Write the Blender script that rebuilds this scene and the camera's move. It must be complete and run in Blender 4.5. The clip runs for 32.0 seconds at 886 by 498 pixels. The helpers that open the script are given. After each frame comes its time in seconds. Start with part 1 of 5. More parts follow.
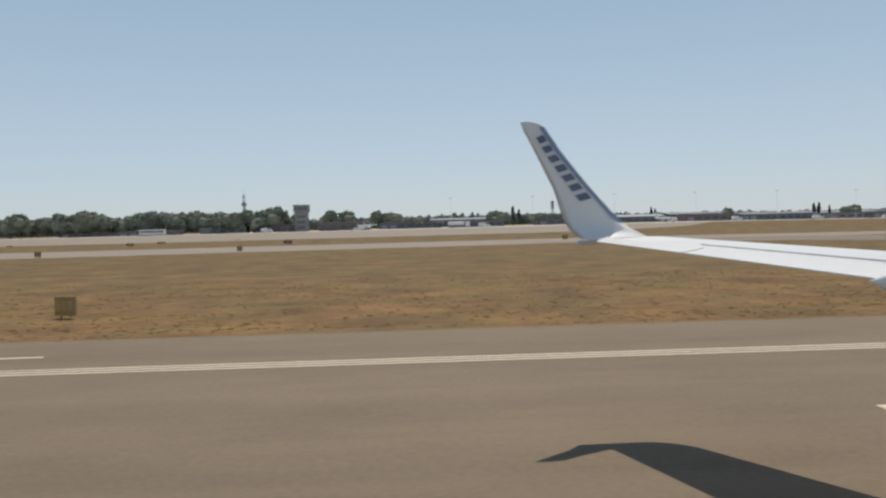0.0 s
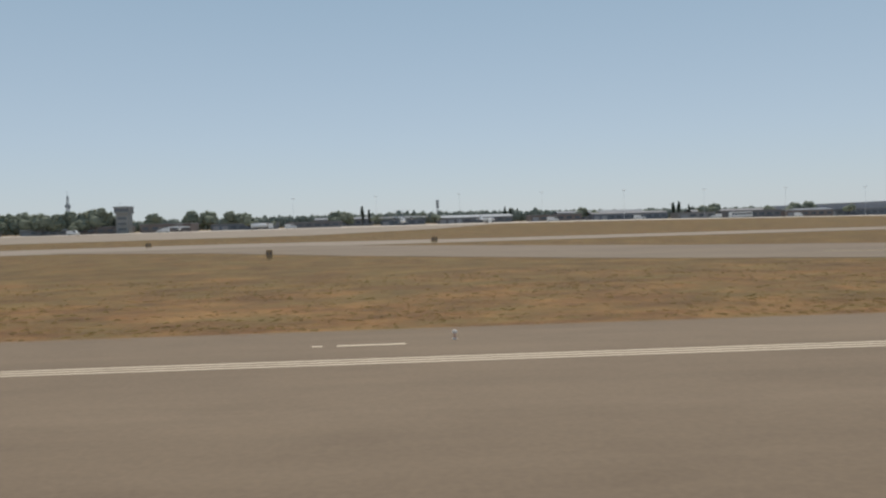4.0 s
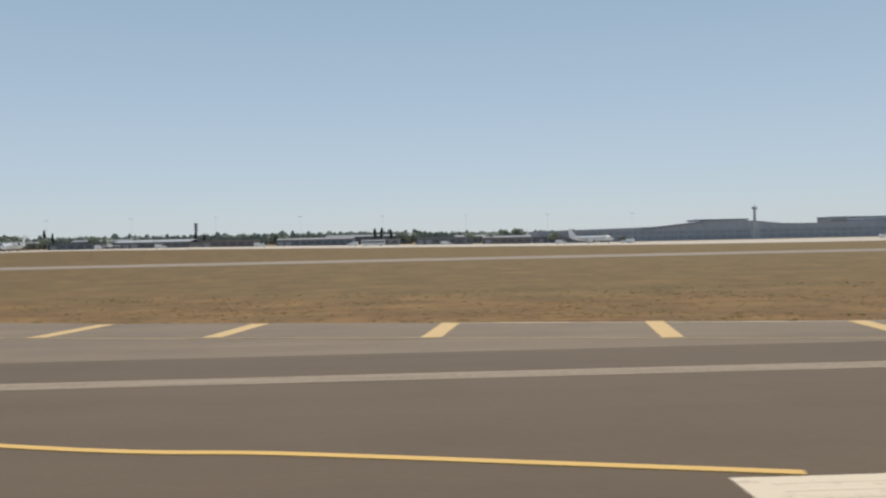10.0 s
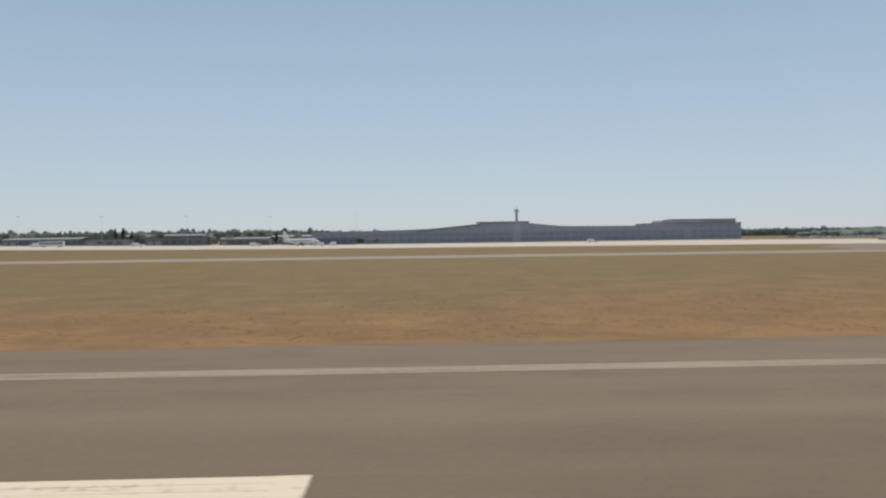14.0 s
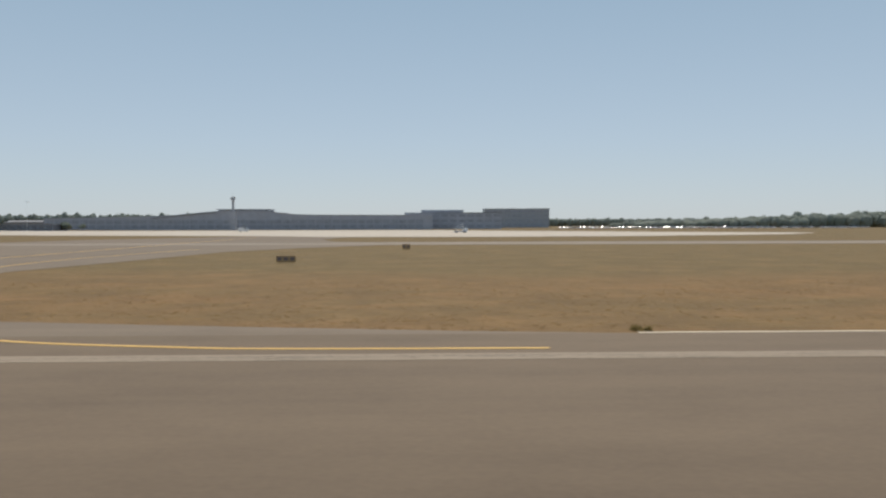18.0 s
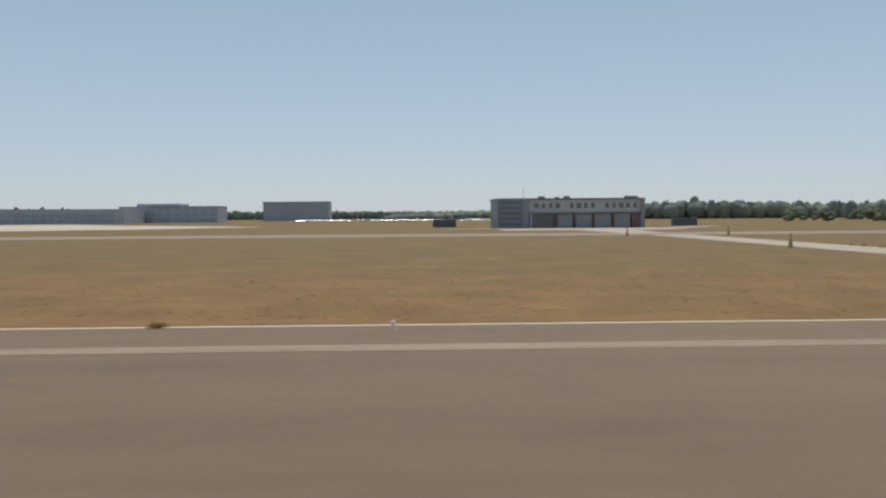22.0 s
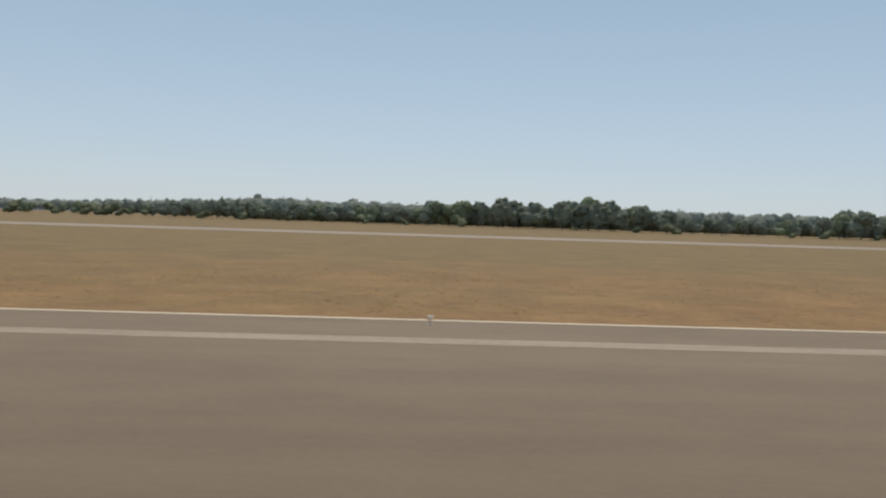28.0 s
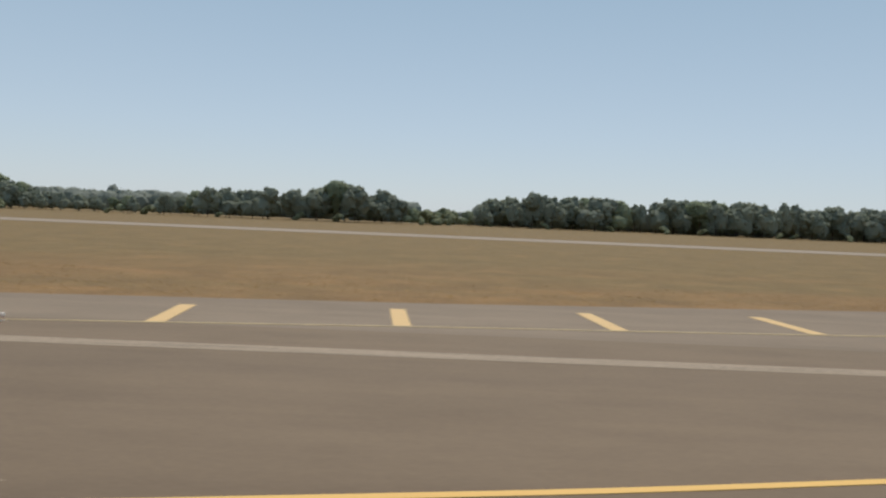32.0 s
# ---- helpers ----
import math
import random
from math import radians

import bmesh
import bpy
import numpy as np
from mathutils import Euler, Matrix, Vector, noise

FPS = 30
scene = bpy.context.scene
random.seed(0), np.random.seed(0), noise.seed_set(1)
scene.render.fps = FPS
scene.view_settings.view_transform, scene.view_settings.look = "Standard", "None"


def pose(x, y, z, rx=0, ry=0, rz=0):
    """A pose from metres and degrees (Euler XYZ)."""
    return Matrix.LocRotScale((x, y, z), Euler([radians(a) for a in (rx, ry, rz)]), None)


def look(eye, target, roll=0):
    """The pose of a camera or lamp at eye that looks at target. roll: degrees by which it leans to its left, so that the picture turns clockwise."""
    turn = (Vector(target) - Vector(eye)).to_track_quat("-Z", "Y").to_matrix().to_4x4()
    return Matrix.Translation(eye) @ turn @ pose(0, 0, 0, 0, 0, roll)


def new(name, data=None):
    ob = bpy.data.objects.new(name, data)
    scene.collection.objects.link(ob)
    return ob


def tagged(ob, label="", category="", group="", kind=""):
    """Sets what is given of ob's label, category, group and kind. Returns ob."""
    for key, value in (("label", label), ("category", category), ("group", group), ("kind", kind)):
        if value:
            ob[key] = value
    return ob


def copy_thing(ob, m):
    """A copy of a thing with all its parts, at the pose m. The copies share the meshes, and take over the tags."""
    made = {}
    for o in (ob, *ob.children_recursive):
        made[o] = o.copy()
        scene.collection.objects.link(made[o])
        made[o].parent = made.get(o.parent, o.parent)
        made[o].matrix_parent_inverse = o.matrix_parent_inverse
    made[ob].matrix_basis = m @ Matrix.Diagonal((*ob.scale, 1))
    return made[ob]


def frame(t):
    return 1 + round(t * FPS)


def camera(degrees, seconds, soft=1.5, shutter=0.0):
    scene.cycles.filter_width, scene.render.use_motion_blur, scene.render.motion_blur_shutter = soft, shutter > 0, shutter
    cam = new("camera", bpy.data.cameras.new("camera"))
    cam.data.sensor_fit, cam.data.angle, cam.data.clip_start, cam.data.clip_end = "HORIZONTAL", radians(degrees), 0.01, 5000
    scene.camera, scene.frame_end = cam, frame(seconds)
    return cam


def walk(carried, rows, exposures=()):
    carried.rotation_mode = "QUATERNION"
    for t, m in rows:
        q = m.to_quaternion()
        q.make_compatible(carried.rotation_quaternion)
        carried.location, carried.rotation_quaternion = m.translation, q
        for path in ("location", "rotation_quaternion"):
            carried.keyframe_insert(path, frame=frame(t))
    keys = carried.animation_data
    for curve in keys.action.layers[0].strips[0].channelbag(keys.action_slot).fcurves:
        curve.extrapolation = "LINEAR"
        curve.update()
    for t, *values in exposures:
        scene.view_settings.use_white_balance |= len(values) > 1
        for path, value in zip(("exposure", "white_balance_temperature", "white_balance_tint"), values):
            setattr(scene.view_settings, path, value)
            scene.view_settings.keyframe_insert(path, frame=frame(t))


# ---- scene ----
# Everything is laid out in full-size metres and built at the model scale S.
S = 0.5
cam = camera(57.8, 32.0, soft=2.4, shutter=0.06)

# seconds, along the runway, across, height, tilt, lean, turn
PATH = [
    (0.0, 0.04, 0.53, 3.880, -1.67, 1.52, -1.95),
    (0.5, 10.06, 0.54, 3.880, -2.17, 1.48, -1.83),
    (1.0, 20.75, 0.56, 3.880, -1.67, 1.45, -1.64),
    (1.5, 31.43, 0.65, 3.880, -1.51, 1.58, -1.56),
    (2.0, 42.79, 0.74, 3.880, -1.68, 1.67, -1.53),
    (3.0, 66.84, 1.07, 3.880, -1.67, 1.50, -1.59),
    (3.5, 79.52, 1.07, 3.880, -1.88, 1.68, -1.94),
    (4.5, 106.23, 1.06, 3.880, -1.95, 1.68, -1.87),
    (5.5, 134.71, 1.06, 3.880, -2.01, 1.67, -1.80),
    (6.0, 149.62, 1.06, 3.880, -1.48, 1.73, -1.63),
    (7.0, 180.78, 1.05, 3.880, -1.54, 1.76, -1.38),
    (8.0, 210.44, 1.18, 3.880, -0.92, 1.60, -2.18),
    (9.0, 248.47, 0.97, 3.880, -1.00, 1.37, -2.18),
    (10.0, 284.98, 0.78, 3.880, -0.64, 1.21, -1.80),
    (11.0, 323.26, 0.84, 3.880, -1.04, 1.13, -1.40),
    (12.0, 363.32, 0.21, 3.880, -1.89, 0.94, -1.17),
    (13.0, 405.18, 0.25, 3.880, -1.09, 0.79, -1.80),
    (13.5, 426.76, 0.18, 3.880, -0.90, 0.82, -1.68),
    (14.5, 471.26, 0.03, 3.880, -0.76, 0.68, -1.93),
    (15.5, 517.55, -0.11, 3.880, -0.62, 0.53, -2.18),
    (16.0, 541.37, -0.04, 3.880, -0.51, 1.26, -1.27),
    (17.0, 590.34, 0.03, 3.880, -1.15, 0.61, -1.26),
    (18.0, 641.11, 0.27, 3.880, -1.78, 0.15, -1.62),
    (19.0, 693.64, 0.31, 3.880, -2.25, 0.25, -1.64),
    (20.0, 747.98, 0.29, 3.880, -2.04, 0.24, -1.61),
    (21.0, 804.16, 0.17, 3.880, -1.93, 0.27, -1.70),
    (22.0, 862.04, -0.01, 3.880, -2.35, 0.41, -1.66),
    (22.8, 909.55, 0.02, 3.880, -2.23, 0.01, -1.88),
    (23.0, 922.10, 0.03, 3.880, -2.20, -0.03, -2.03),
    (24.0, 983.02, 0.23, 3.880, -2.59, 0.23, -1.77),
    (24.5, 1014.41, 0.25, 3.894, -2.64, 0.22, -1.76),
    (25.5, 1078.51, 0.27, 3.922, -2.78, 0.00, -1.89),
    (26.5, 1144.40, 0.30, 3.950, -2.93, -0.20, -2.02),
    (27.0, 1178.01, 0.31, 3.964, -2.06, -0.29, -1.82),
    (28.0, 1246.56, -0.36, 3.702, -2.19, -1.82, -2.02),
    (29.0, 1318.16, -0.10, 3.437, -2.15, -3.12, -1.58),
    (30.0, 1391.53, 0.06, 3.332, -2.75, -0.98, -1.46),
    (31.0, 1466.69, 0.24, 3.282, -1.70, -2.16, -1.34),
    (31.5, 1501.34, -0.39, 3.438, -1.69, -2.34, -1.50),
    (32.0, 1538.56, -2.72, 4.624, -2.36, -2.42, -0.61),
]
walk(cam, [(t, pose(x * S, y * S, z * S, 90 + tilt, lean, turn)) for t, x, y, z, tilt, lean, turn in PATH],
     exposures=[(0.0, 0.0), (1.0, -0.14), (2.0, -0.02), (3.5, -0.06), (5.5, -0.16), (7.2, -0.23), (8.5, -0.06), (10.0, 0.0), (15.5, -0.03), (21.5, -0.05), (26.5, 0.02), (32.0, 0.03)])

# ---- light ----
SUN_EL, SUN_AZ = 61.0, 5.7
world = bpy.data.worlds.new("sky")
scene.world = world
world.use_nodes = True
wn = world.node_tree
sky = wn.nodes.new("ShaderNodeTexSky")
sky.sky_type = "NISHITA"
sky.sun_disc = False
sky.sun_elevation = radians(SUN_EL)
sky.sun_rotation = radians(SUN_AZ)
sky.air_density, sky.dust_density, sky.ozone_density, sky.altitude = 1.0, 0.35, 1.6, 60
haze = wn.nodes.new("ShaderNodeMix")
haze.data_type = "RGBA"
haze.inputs[0].default_value = 0.80
way = wn.nodes.new("ShaderNodeTexCoord")
way_z = wn.nodes.new("ShaderNodeSeparateXYZ")
wn.links.new(way.outputs["Generated"], way_z.inputs[0])
pale = wn.nodes.new("ShaderNodeValToRGB")
for p in (0.1, 0.28, 0.5):
    pale.color_ramp.elements.new(p)
for e, p, c in zip(pale.color_ramp.elements, (0.0, 0.1, 0.28, 0.5, 1.0),
                   ((0.548, 0.630, 0.705), (0.484, 0.590, 0.703), (0.358, 0.488, 0.605), (0.22, 0.32, 0.43), (0.13, 0.20, 0.31))):
    e.position, e.color = p, (*c, 1)
wn.links.new(way_z.outputs[2], pale.inputs[0])
bright = wn.nodes.new("ShaderNodeVectorMath")
bright.operation = "SCALE"
bright.inputs["Scale"].default_value = 10.0
wn.links.new(pale.outputs[0], bright.inputs[0])
wn.links.new(bright.outputs[0], haze.inputs[7])
wn.links.new(sky.outputs[0], haze.inputs[6])
wn.links.new(haze.outputs[2], wn.nodes["Background"].inputs[0])
wn.nodes["Background"].inputs[1].default_value = 0.095
sun = new("sun", bpy.data.lights.new("sun", "SUN"))
sun.data.energy, sun.data.angle, sun.data.color = 3.45, radians(0.55), (1.0, 0.91, 0.79)
sun.matrix_world = look((0, 0, 0), (-math.sin(radians(SUN_AZ)) * math.cos(radians(SUN_EL)),
                                    -math.cos(radians(SUN_AZ)) * math.cos(radians(SUN_EL)),
                                    -math.sin(radians(SUN_EL))))


# ---- materials ----
def nodes_of(name):
    m = bpy.data.materials.new(name)
    m.use_nodes = True
    t = m.node_tree
    return m, t, t.nodes["Principled BSDF"]


def coords(t, sx, sy, sz):
    """Object space in full-size metres, times a frequency along each axis."""
    c = t.nodes.new("ShaderNodeTexCoord")
    m = t.nodes.new("ShaderNodeMapping")
    m.inputs["Scale"].default_value = (sx / S, sy / S, sz / S)
    t.links.new(c.outputs["Object"], m.inputs[0])
    return m.outputs[0]


def noise_of(t, vec, detail=4.0, rough=0.6, scale=1.0):
    n = t.nodes.new("ShaderNodeTexNoise")
    n.inputs["Scale"].default_value = scale
    n.inputs["Detail"].default_value = detail
    n.inputs["Roughness"].default_value = rough
    t.links.new(vec, n.inputs["Vector"])
    return n.outputs[0]


def ramp(t, fac, stops):
    r = t.nodes.new("ShaderNodeValToRGB")
    el = r.color_ramp.elements
    while len(el) < len(stops):
        el.new(0.5)
    for e, (p, c) in zip(el, stops):
        e.position, e.color = p, (*c, 1)
    t.links.new(fac, r.inputs[0])
    return r.outputs[0]


def mix(t, fac, a, b, how="MIX"):
    m = t.nodes.new("ShaderNodeMix")
    m.data_type, m.blend_type = "RGBA", how
    for sock, v in ((m.inputs[0], fac), (m.inputs[6], a), (m.inputs[7], b)):
        if isinstance(v, (int, float)):
            sock.default_value = v
        elif isinstance(v, tuple):
            sock.default_value = (*v, 1)
        else:
            t.links.new(v, sock)
    return m.outputs[2]


def bump(t, b, height, strength, dist):
    n = t.nodes.new("ShaderNodeBump")
    n.inputs["Strength"].default_value = strength
    n.inputs["Distance"].default_value = dist
    t.links.new(height, n.inputs["Height"])
    t.links.new(n.outputs[0], b.inputs["Normal"])


def plain(name, col, rough=0.6, metal=0.0, vary=0.18, freq=1.5):
    """A painted or bare surface with blotches, fine grain and a little relief."""
    m, t, b = nodes_of(name)
    big = noise_of(t, coords(t, freq, freq, freq), 3)
    fine = noise_of(t, coords(t, freq * 14, freq * 14, freq * 14), 2)
    lo = tuple(c * (1 - vary) for c in col)
    hi = tuple(min(1, c * (1 + vary)) for c in col)
    c1 = ramp(t, big, [(0.3, lo), (0.7, hi)])
    c2 = mix(t, 0.35, c1, ramp(t, fine, [(0.3, lo), (0.7, hi)]))
    t.links.new(c2, b.inputs["Base Color"])
    b.inputs["Roughness"].default_value = rough
    b.inputs["Metallic"].default_value = metal
    bump(t, b, fine, 0.15, 0.02)
    return m


def asphalt(name, base, tint, rubber=None, worn=0.0):
    """Worn asphalt: rubber and wear streaks along the runway, patches, fine grain."""
    m, t, b = nodes_of(name)
    streak = noise_of(t, coords(t, 0.010, 0.32, 1), 5, 0.6)
    patch = noise_of(t, coords(t, 0.06, 0.09, 1), 4, 0.6)
    grain = noise_of(t, coords(t, 7, 7, 7), 3, 0.7)
    d = tuple(c * 0.78 for c in base)
    c1 = ramp(t, streak, [(0.28, d), (0.5, base), (0.75, tint)])
    c2 = mix(t, 0.35, c1, ramp(t, patch, [(0.32, d), (0.68, tint)]))
    blot = noise_of(t, coords(t, 0.22, 0.5, 1), 5, 0.62)
    c2 = mix(t, 1.0, c2, ramp(t, blot, [(0.30, (0.86, 0.85, 0.84)), (0.52, (1, 1, 1)), (0.74, (1.07, 1.07, 1.06))]), "MULTIPLY")
    c3 = mix(t, 0.22, c2, ramp(t, grain, [(0.3, tuple(c * 0.55 for c in base)), (0.7, tuple(c * 1.35 for c in base))]))
    mid = t.nodes.new("ShaderNodeTexCoord")
    across = t.nodes.new("ShaderNodeSeparateXYZ")
    t.links.new(mid.outputs["Object"], across.inputs[0])
    band = t.nodes.new("ShaderNodeMapRange")
    band.inputs["From Min"].default_value, band.inputs["From Max"].default_value = 17.5 * S, 8.5 * S
    band.inputs["To Max"].default_value = worn
    t.links.new(across.outputs[1], band.inputs["Value"])
    if worn:
        c3 = mix(t, band.outputs[0], c3, (0.072, 0.049, 0.031))
    if rubber:
        c = t.nodes.new("ShaderNodeTexCoord")
        sep = t.nodes.new("ShaderNodeSeparateXYZ")
        t.links.new(c.outputs["Object"], sep.inputs[0])
        fade = t.nodes.new("ShaderNodeMapRange")
        fade.inputs["From Min"].default_value, fade.inputs["From Max"].default_value = rubber[0] * S, rubber[1] * S
        t.links.new(sep.outputs[0], fade.inputs["Value"])
        soil = ramp(t, fade.outputs[0], [(0.0, (0.22, 0.22, 0.22)), (0.3, (0.50, 0.50, 0.50)), (0.6, (0.46, 0.46, 0.46)), (1.0, (0, 0, 0))])
        c3 = mix(t, soil, c3, (0.072, 0.049, 0.031))
    t.links.new(c3, b.inputs["Base Color"])
    b.inputs["Roughness"].default_value = 0.88
    bump(t, b, grain, 0.3, 0.01)
    return m


def paint(name, col, under, wear):
    """Road paint worn through to the asphalt in streaks along the runway."""
    m, t, b = nodes_of(name)
    w = noise_of(t, coords(t, 0.15, 3.2, 1), 6, 0.7)
    g = noise_of(t, coords(t, 5, 5, 5), 3, 0.7)
    fac = ramp(t, mix(t, 0.4, w, g), [(wear - 0.07, (1, 1, 1)), (wear + 0.07, (0, 0, 0))])
    t.links.new(mix(t, fac, col, under), b.inputs["Base Color"])
    b.inputs["Roughness"].default_value = 0.8
    bump(t, b, g, 0.2, 0.01)
    return m


def grass_ground(name):
    """Dry mown grass: straw near the runway's edge, olive further out, bare and green patches."""
    m, t, b = nodes_of(name)
    c = t.nodes.new("ShaderNodeTexCoord")
    sep = t.nodes.new("ShaderNodeSeparateXYZ")
    t.links.new(c.outputs["Object"], sep.inputs[0])
    far = t.nodes.new("ShaderNodeMapRange")
    far.inputs["From Min"].default_value, far.inputs["From Max"].default_value = 32 * S, 80 * S
    t.links.new(sep.outputs[1], far.inputs["Value"])
    wide = noise_of(t, coords(t, 0.016, 0.045, 1), 5, 0.65)
    streak = noise_of(t, coords(t, 0.20, 0.17, 1), 6, 0.68)
    tuft = noise_of(t, coords(t, 0.9, 1.6, 1), 5, 0.7)
    fine = noise_of(t, coords(t, 6, 6, 6), 3, 0.7)
    straw = ramp(t, streak, [(0.32, (0.120, 0.071, 0.026)), (0.5, (0.228, 0.130, 0.049)), (0.70, (0.365, 0.218, 0.092))])
    olive = ramp(t, streak, [(0.32, (0.116, 0.081, 0.031)), (0.5, (0.172, 0.122, 0.048)), (0.70, (0.250, 0.174, 0.072))])
    lush = t.nodes.new("ShaderNodeMapRange")
    lush.inputs["From Min"].default_value, lush.inputs["From Max"].default_value = 180 * S, 420 * S
    t.links.new(sep.outputs[0], lush.inputs["Value"])
    olive = mix(t, 1.0, olive, mix(t, lush.outputs[0], (0.93, 0.86, 0.74), (1.0, 1.0, 1.0)), "MULTIPLY")
    shift = t.nodes.new("ShaderNodeMath")
    shift.operation, shift.use_clamp = "MULTIPLY_ADD", True
    t.links.new(wide, shift.inputs[0])
    shift.inputs[1].default_value = 3.2
    shift.inputs[2].default_value = -1.5
    both = t.nodes.new("ShaderNodeMath")
    both.operation, both.use_clamp = "ADD", True
    t.links.new(far.outputs[0], both.inputs[0])
    t.links.new(shift.outputs[0], both.inputs[1])
    c1 = mix(t, both.outputs[0], straw, olive)
    green = ramp(t, tuft, [(0.52, (0, 0, 0)), (0.68, (0.6, 0.6, 0.6))])
    c2 = mix(t, green, c1, (0.115, 0.105, 0.036))
    c3 = mix(t, 0.40, c2, ramp(t, fine, [(0.3, (0.40, 0.38, 0.34)), (0.72, (1, 1, 1))]), "MULTIPLY")
    clump = noise_of(t, coords(t, 0.62, 0.55, 1), 7, 0.78)
    c4 = mix(t, 1.0, c3, ramp(t, clump, [(0.30, (0.62, 0.56, 0.46)), (0.50, (1, 1, 1)), (0.72, (1.22, 1.18, 1.10))]), "MULTIPLY")
    spots = noise_of(t, coords(t, 0.17, 0.22, 1), 4, 0.6)
    c5 = mix(t, ramp(t, spots, [(0.52, (0, 0, 0)), (0.68, (0.60, 0.60, 0.60))]), c4, (0.132, 0.082, 0.029))
    c6 = mix(t, ramp(t, spots, [(0.30, (0.5, 0.5, 0.5)), (0.46, (0, 0, 0))]), c5, (0.33, 0.190, 0.074))
    # green and dark brown weeds among the straw near the landing end
    weeds = noise_of(t, coords(t, 0.16, 0.30, 1), 6, 0.72)
    early = t.nodes.new("ShaderNodeMath")
    early.operation = "SUBTRACT"
    early.inputs[0].default_value = 1.0
    t.links.new(lush.outputs[0], early.inputs[1])
    c6 = mix(t, early.outputs[0], c6, mix(t, 1.0, c6, ramp(t, weeds, [(0.36, (0.76, 0.66, 0.50)), (0.50, (0.99, 0.92, 0.79)), (0.66, (1.22, 1.12, 0.96))]), "MULTIPLY"))
    leafy = mix(t, 1.0, ramp(t, weeds, [(0.47, (0, 0, 0)), (0.62, (0.60, 0.60, 0.60))]), early.outputs[0], "MULTIPLY")
    c6 = mix(t, leafy, c6, (0.128, 0.108, 0.034))
    even = mix(t, both.outputs[0], (0.226, 0.133, 0.051), (0.170, 0.121, 0.047))
    calm = t.nodes.new("ShaderNodeMath")
    calm.operation = "MULTIPLY"
    calm.inputs[1].default_value = 0.5
    t.links.new(lush.outputs[0], calm.inputs[0])
    t.links.new(mix(t, 1.0, mix(t, calm.outputs[0], c6, even), (1.035, 0.985, 0.90), "MULTIPLY"), b.inputs["Base Color"])
    b.inputs["Roughness"].default_value = 0.95
    bump(t, b, tuft, 0.6, 0.12)
    return m


def leaf(name, dark, light, through_light=0.55):
    m, t, b = nodes_of(name)
    g = t.nodes.new("ShaderNodeNewGeometry")
    o = t.nodes.new("ShaderNodeObjectInfo")
    c1 = ramp(t, g.outputs["Random Per Island"], [(0.0, dark), (1.0, light)])
    c2 = mix(t, 0.35, c1, ramp(t, o.outputs["Random"], [(0.0, tuple(c * 0.85 for c in dark)), (1.0, light)]))
    t.links.new(c2, b.inputs["Base Color"])
    b.inputs["Roughness"].default_value = 0.8
    b.inputs["Specular IOR Level"].default_value = 0.12
    tr = t.nodes.new("ShaderNodeBsdfTranslucent")
    t.links.new(c2, tr.inputs[0])
    ms = t.nodes.new("ShaderNodeMixShader")
    ms.inputs[0].default_value = through_light
    t.links.new(b.outputs[0], ms.inputs[1])
    t.links.new(tr.outputs[0], ms.inputs[2])
    t.links.new(ms.outputs[0], t.nodes["Material Output"].inputs[0])
    return m


def glass(name, col, rough=0.12):
    m, t, b = nodes_of(name)
    n = noise_of(t, coords(t, 0.3, 0.3, 0.3), 2)
    t.links.new(ramp(t, n, [(0.3, tuple(c * 0.7 for c in col)), (0.7, col)]), b.inputs["Base Color"])
    b.inputs["Roughness"].default_value = rough
    b.inputs["Specular IOR Level"].default_value = 0.8
    return m


def slab_concrete():
    """Old concrete whose slabs differ a little from one another."""
    m = plain("concrete_slab", (0.42, 0.365, 0.295), 0.88, vary=0.14, freq=0.5)
    t = m.node_tree
    b = t.nodes["Principled BSDF"]
    o = t.nodes.new("ShaderNodeObjectInfo")
    was = b.inputs["Base Color"].links[0].from_socket
    tone = ramp(t, o.outputs["Random"], [(0.0, (0.95, 0.94, 0.92)), (1.0, (1.05, 1.04, 1.02))])
    t.links.new(mix(t, 1.0, was, tone, "MULTIPLY"), b.inputs["Base Color"])
    return m


M_RUN1 = asphalt("runway_asphalt_pale", (0.186, 0.135, 0.085), (0.233, 0.173, 0.113), None, 0.12)
M_RUN2 = asphalt("runway_asphalt_brown", (0.171, 0.123, 0.077), (0.216, 0.159, 0.102), (209, 380), 0.25)
M_TAXI = asphalt("taxiway_asphalt", (0.197, 0.150, 0.103), (0.252, 0.197, 0.140))
M_PALE = asphalt("pale_taxiway_asphalt", (0.270, 0.222, 0.170), (0.33, 0.275, 0.215))
M_DARK = asphalt("fresh_asphalt", (0.130, 0.104, 0.078), (0.165, 0.134, 0.101))
M_PATCH = asphalt("newer_asphalt", (0.150, 0.112, 0.073), (0.187, 0.142, 0.095))
M_CONC = plain("apron_concrete", (0.50, 0.44, 0.36), 0.85, vary=0.12, freq=0.12)
M_PATH = plain("old_concrete", (0.42, 0.365, 0.295), 0.88, vary=0.15, freq=0.25)
M_SLAB = slab_concrete()
M_WHITE = paint("white_paint", (0.68, 0.575, 0.435), (0.30, 0.245, 0.18), 0.40)
M_WORN = paint("worn_white_paint", (0.315, 0.248, 0.175), (0.19, 0.15, 0.105), 0.46)
M_LINE = paint("line_paint", (0.70, 0.60, 0.45), (0.24, 0.19, 0.14), 0.30)
M_YEL = paint("yellow_paint", (0.68, 0.43, 0.13), (0.22, 0.18, 0.13), 0.33)
M_YELP = paint("faded_yellow_paint", (0.60, 0.415, 0.19), (0.24, 0.20, 0.15), 0.36)
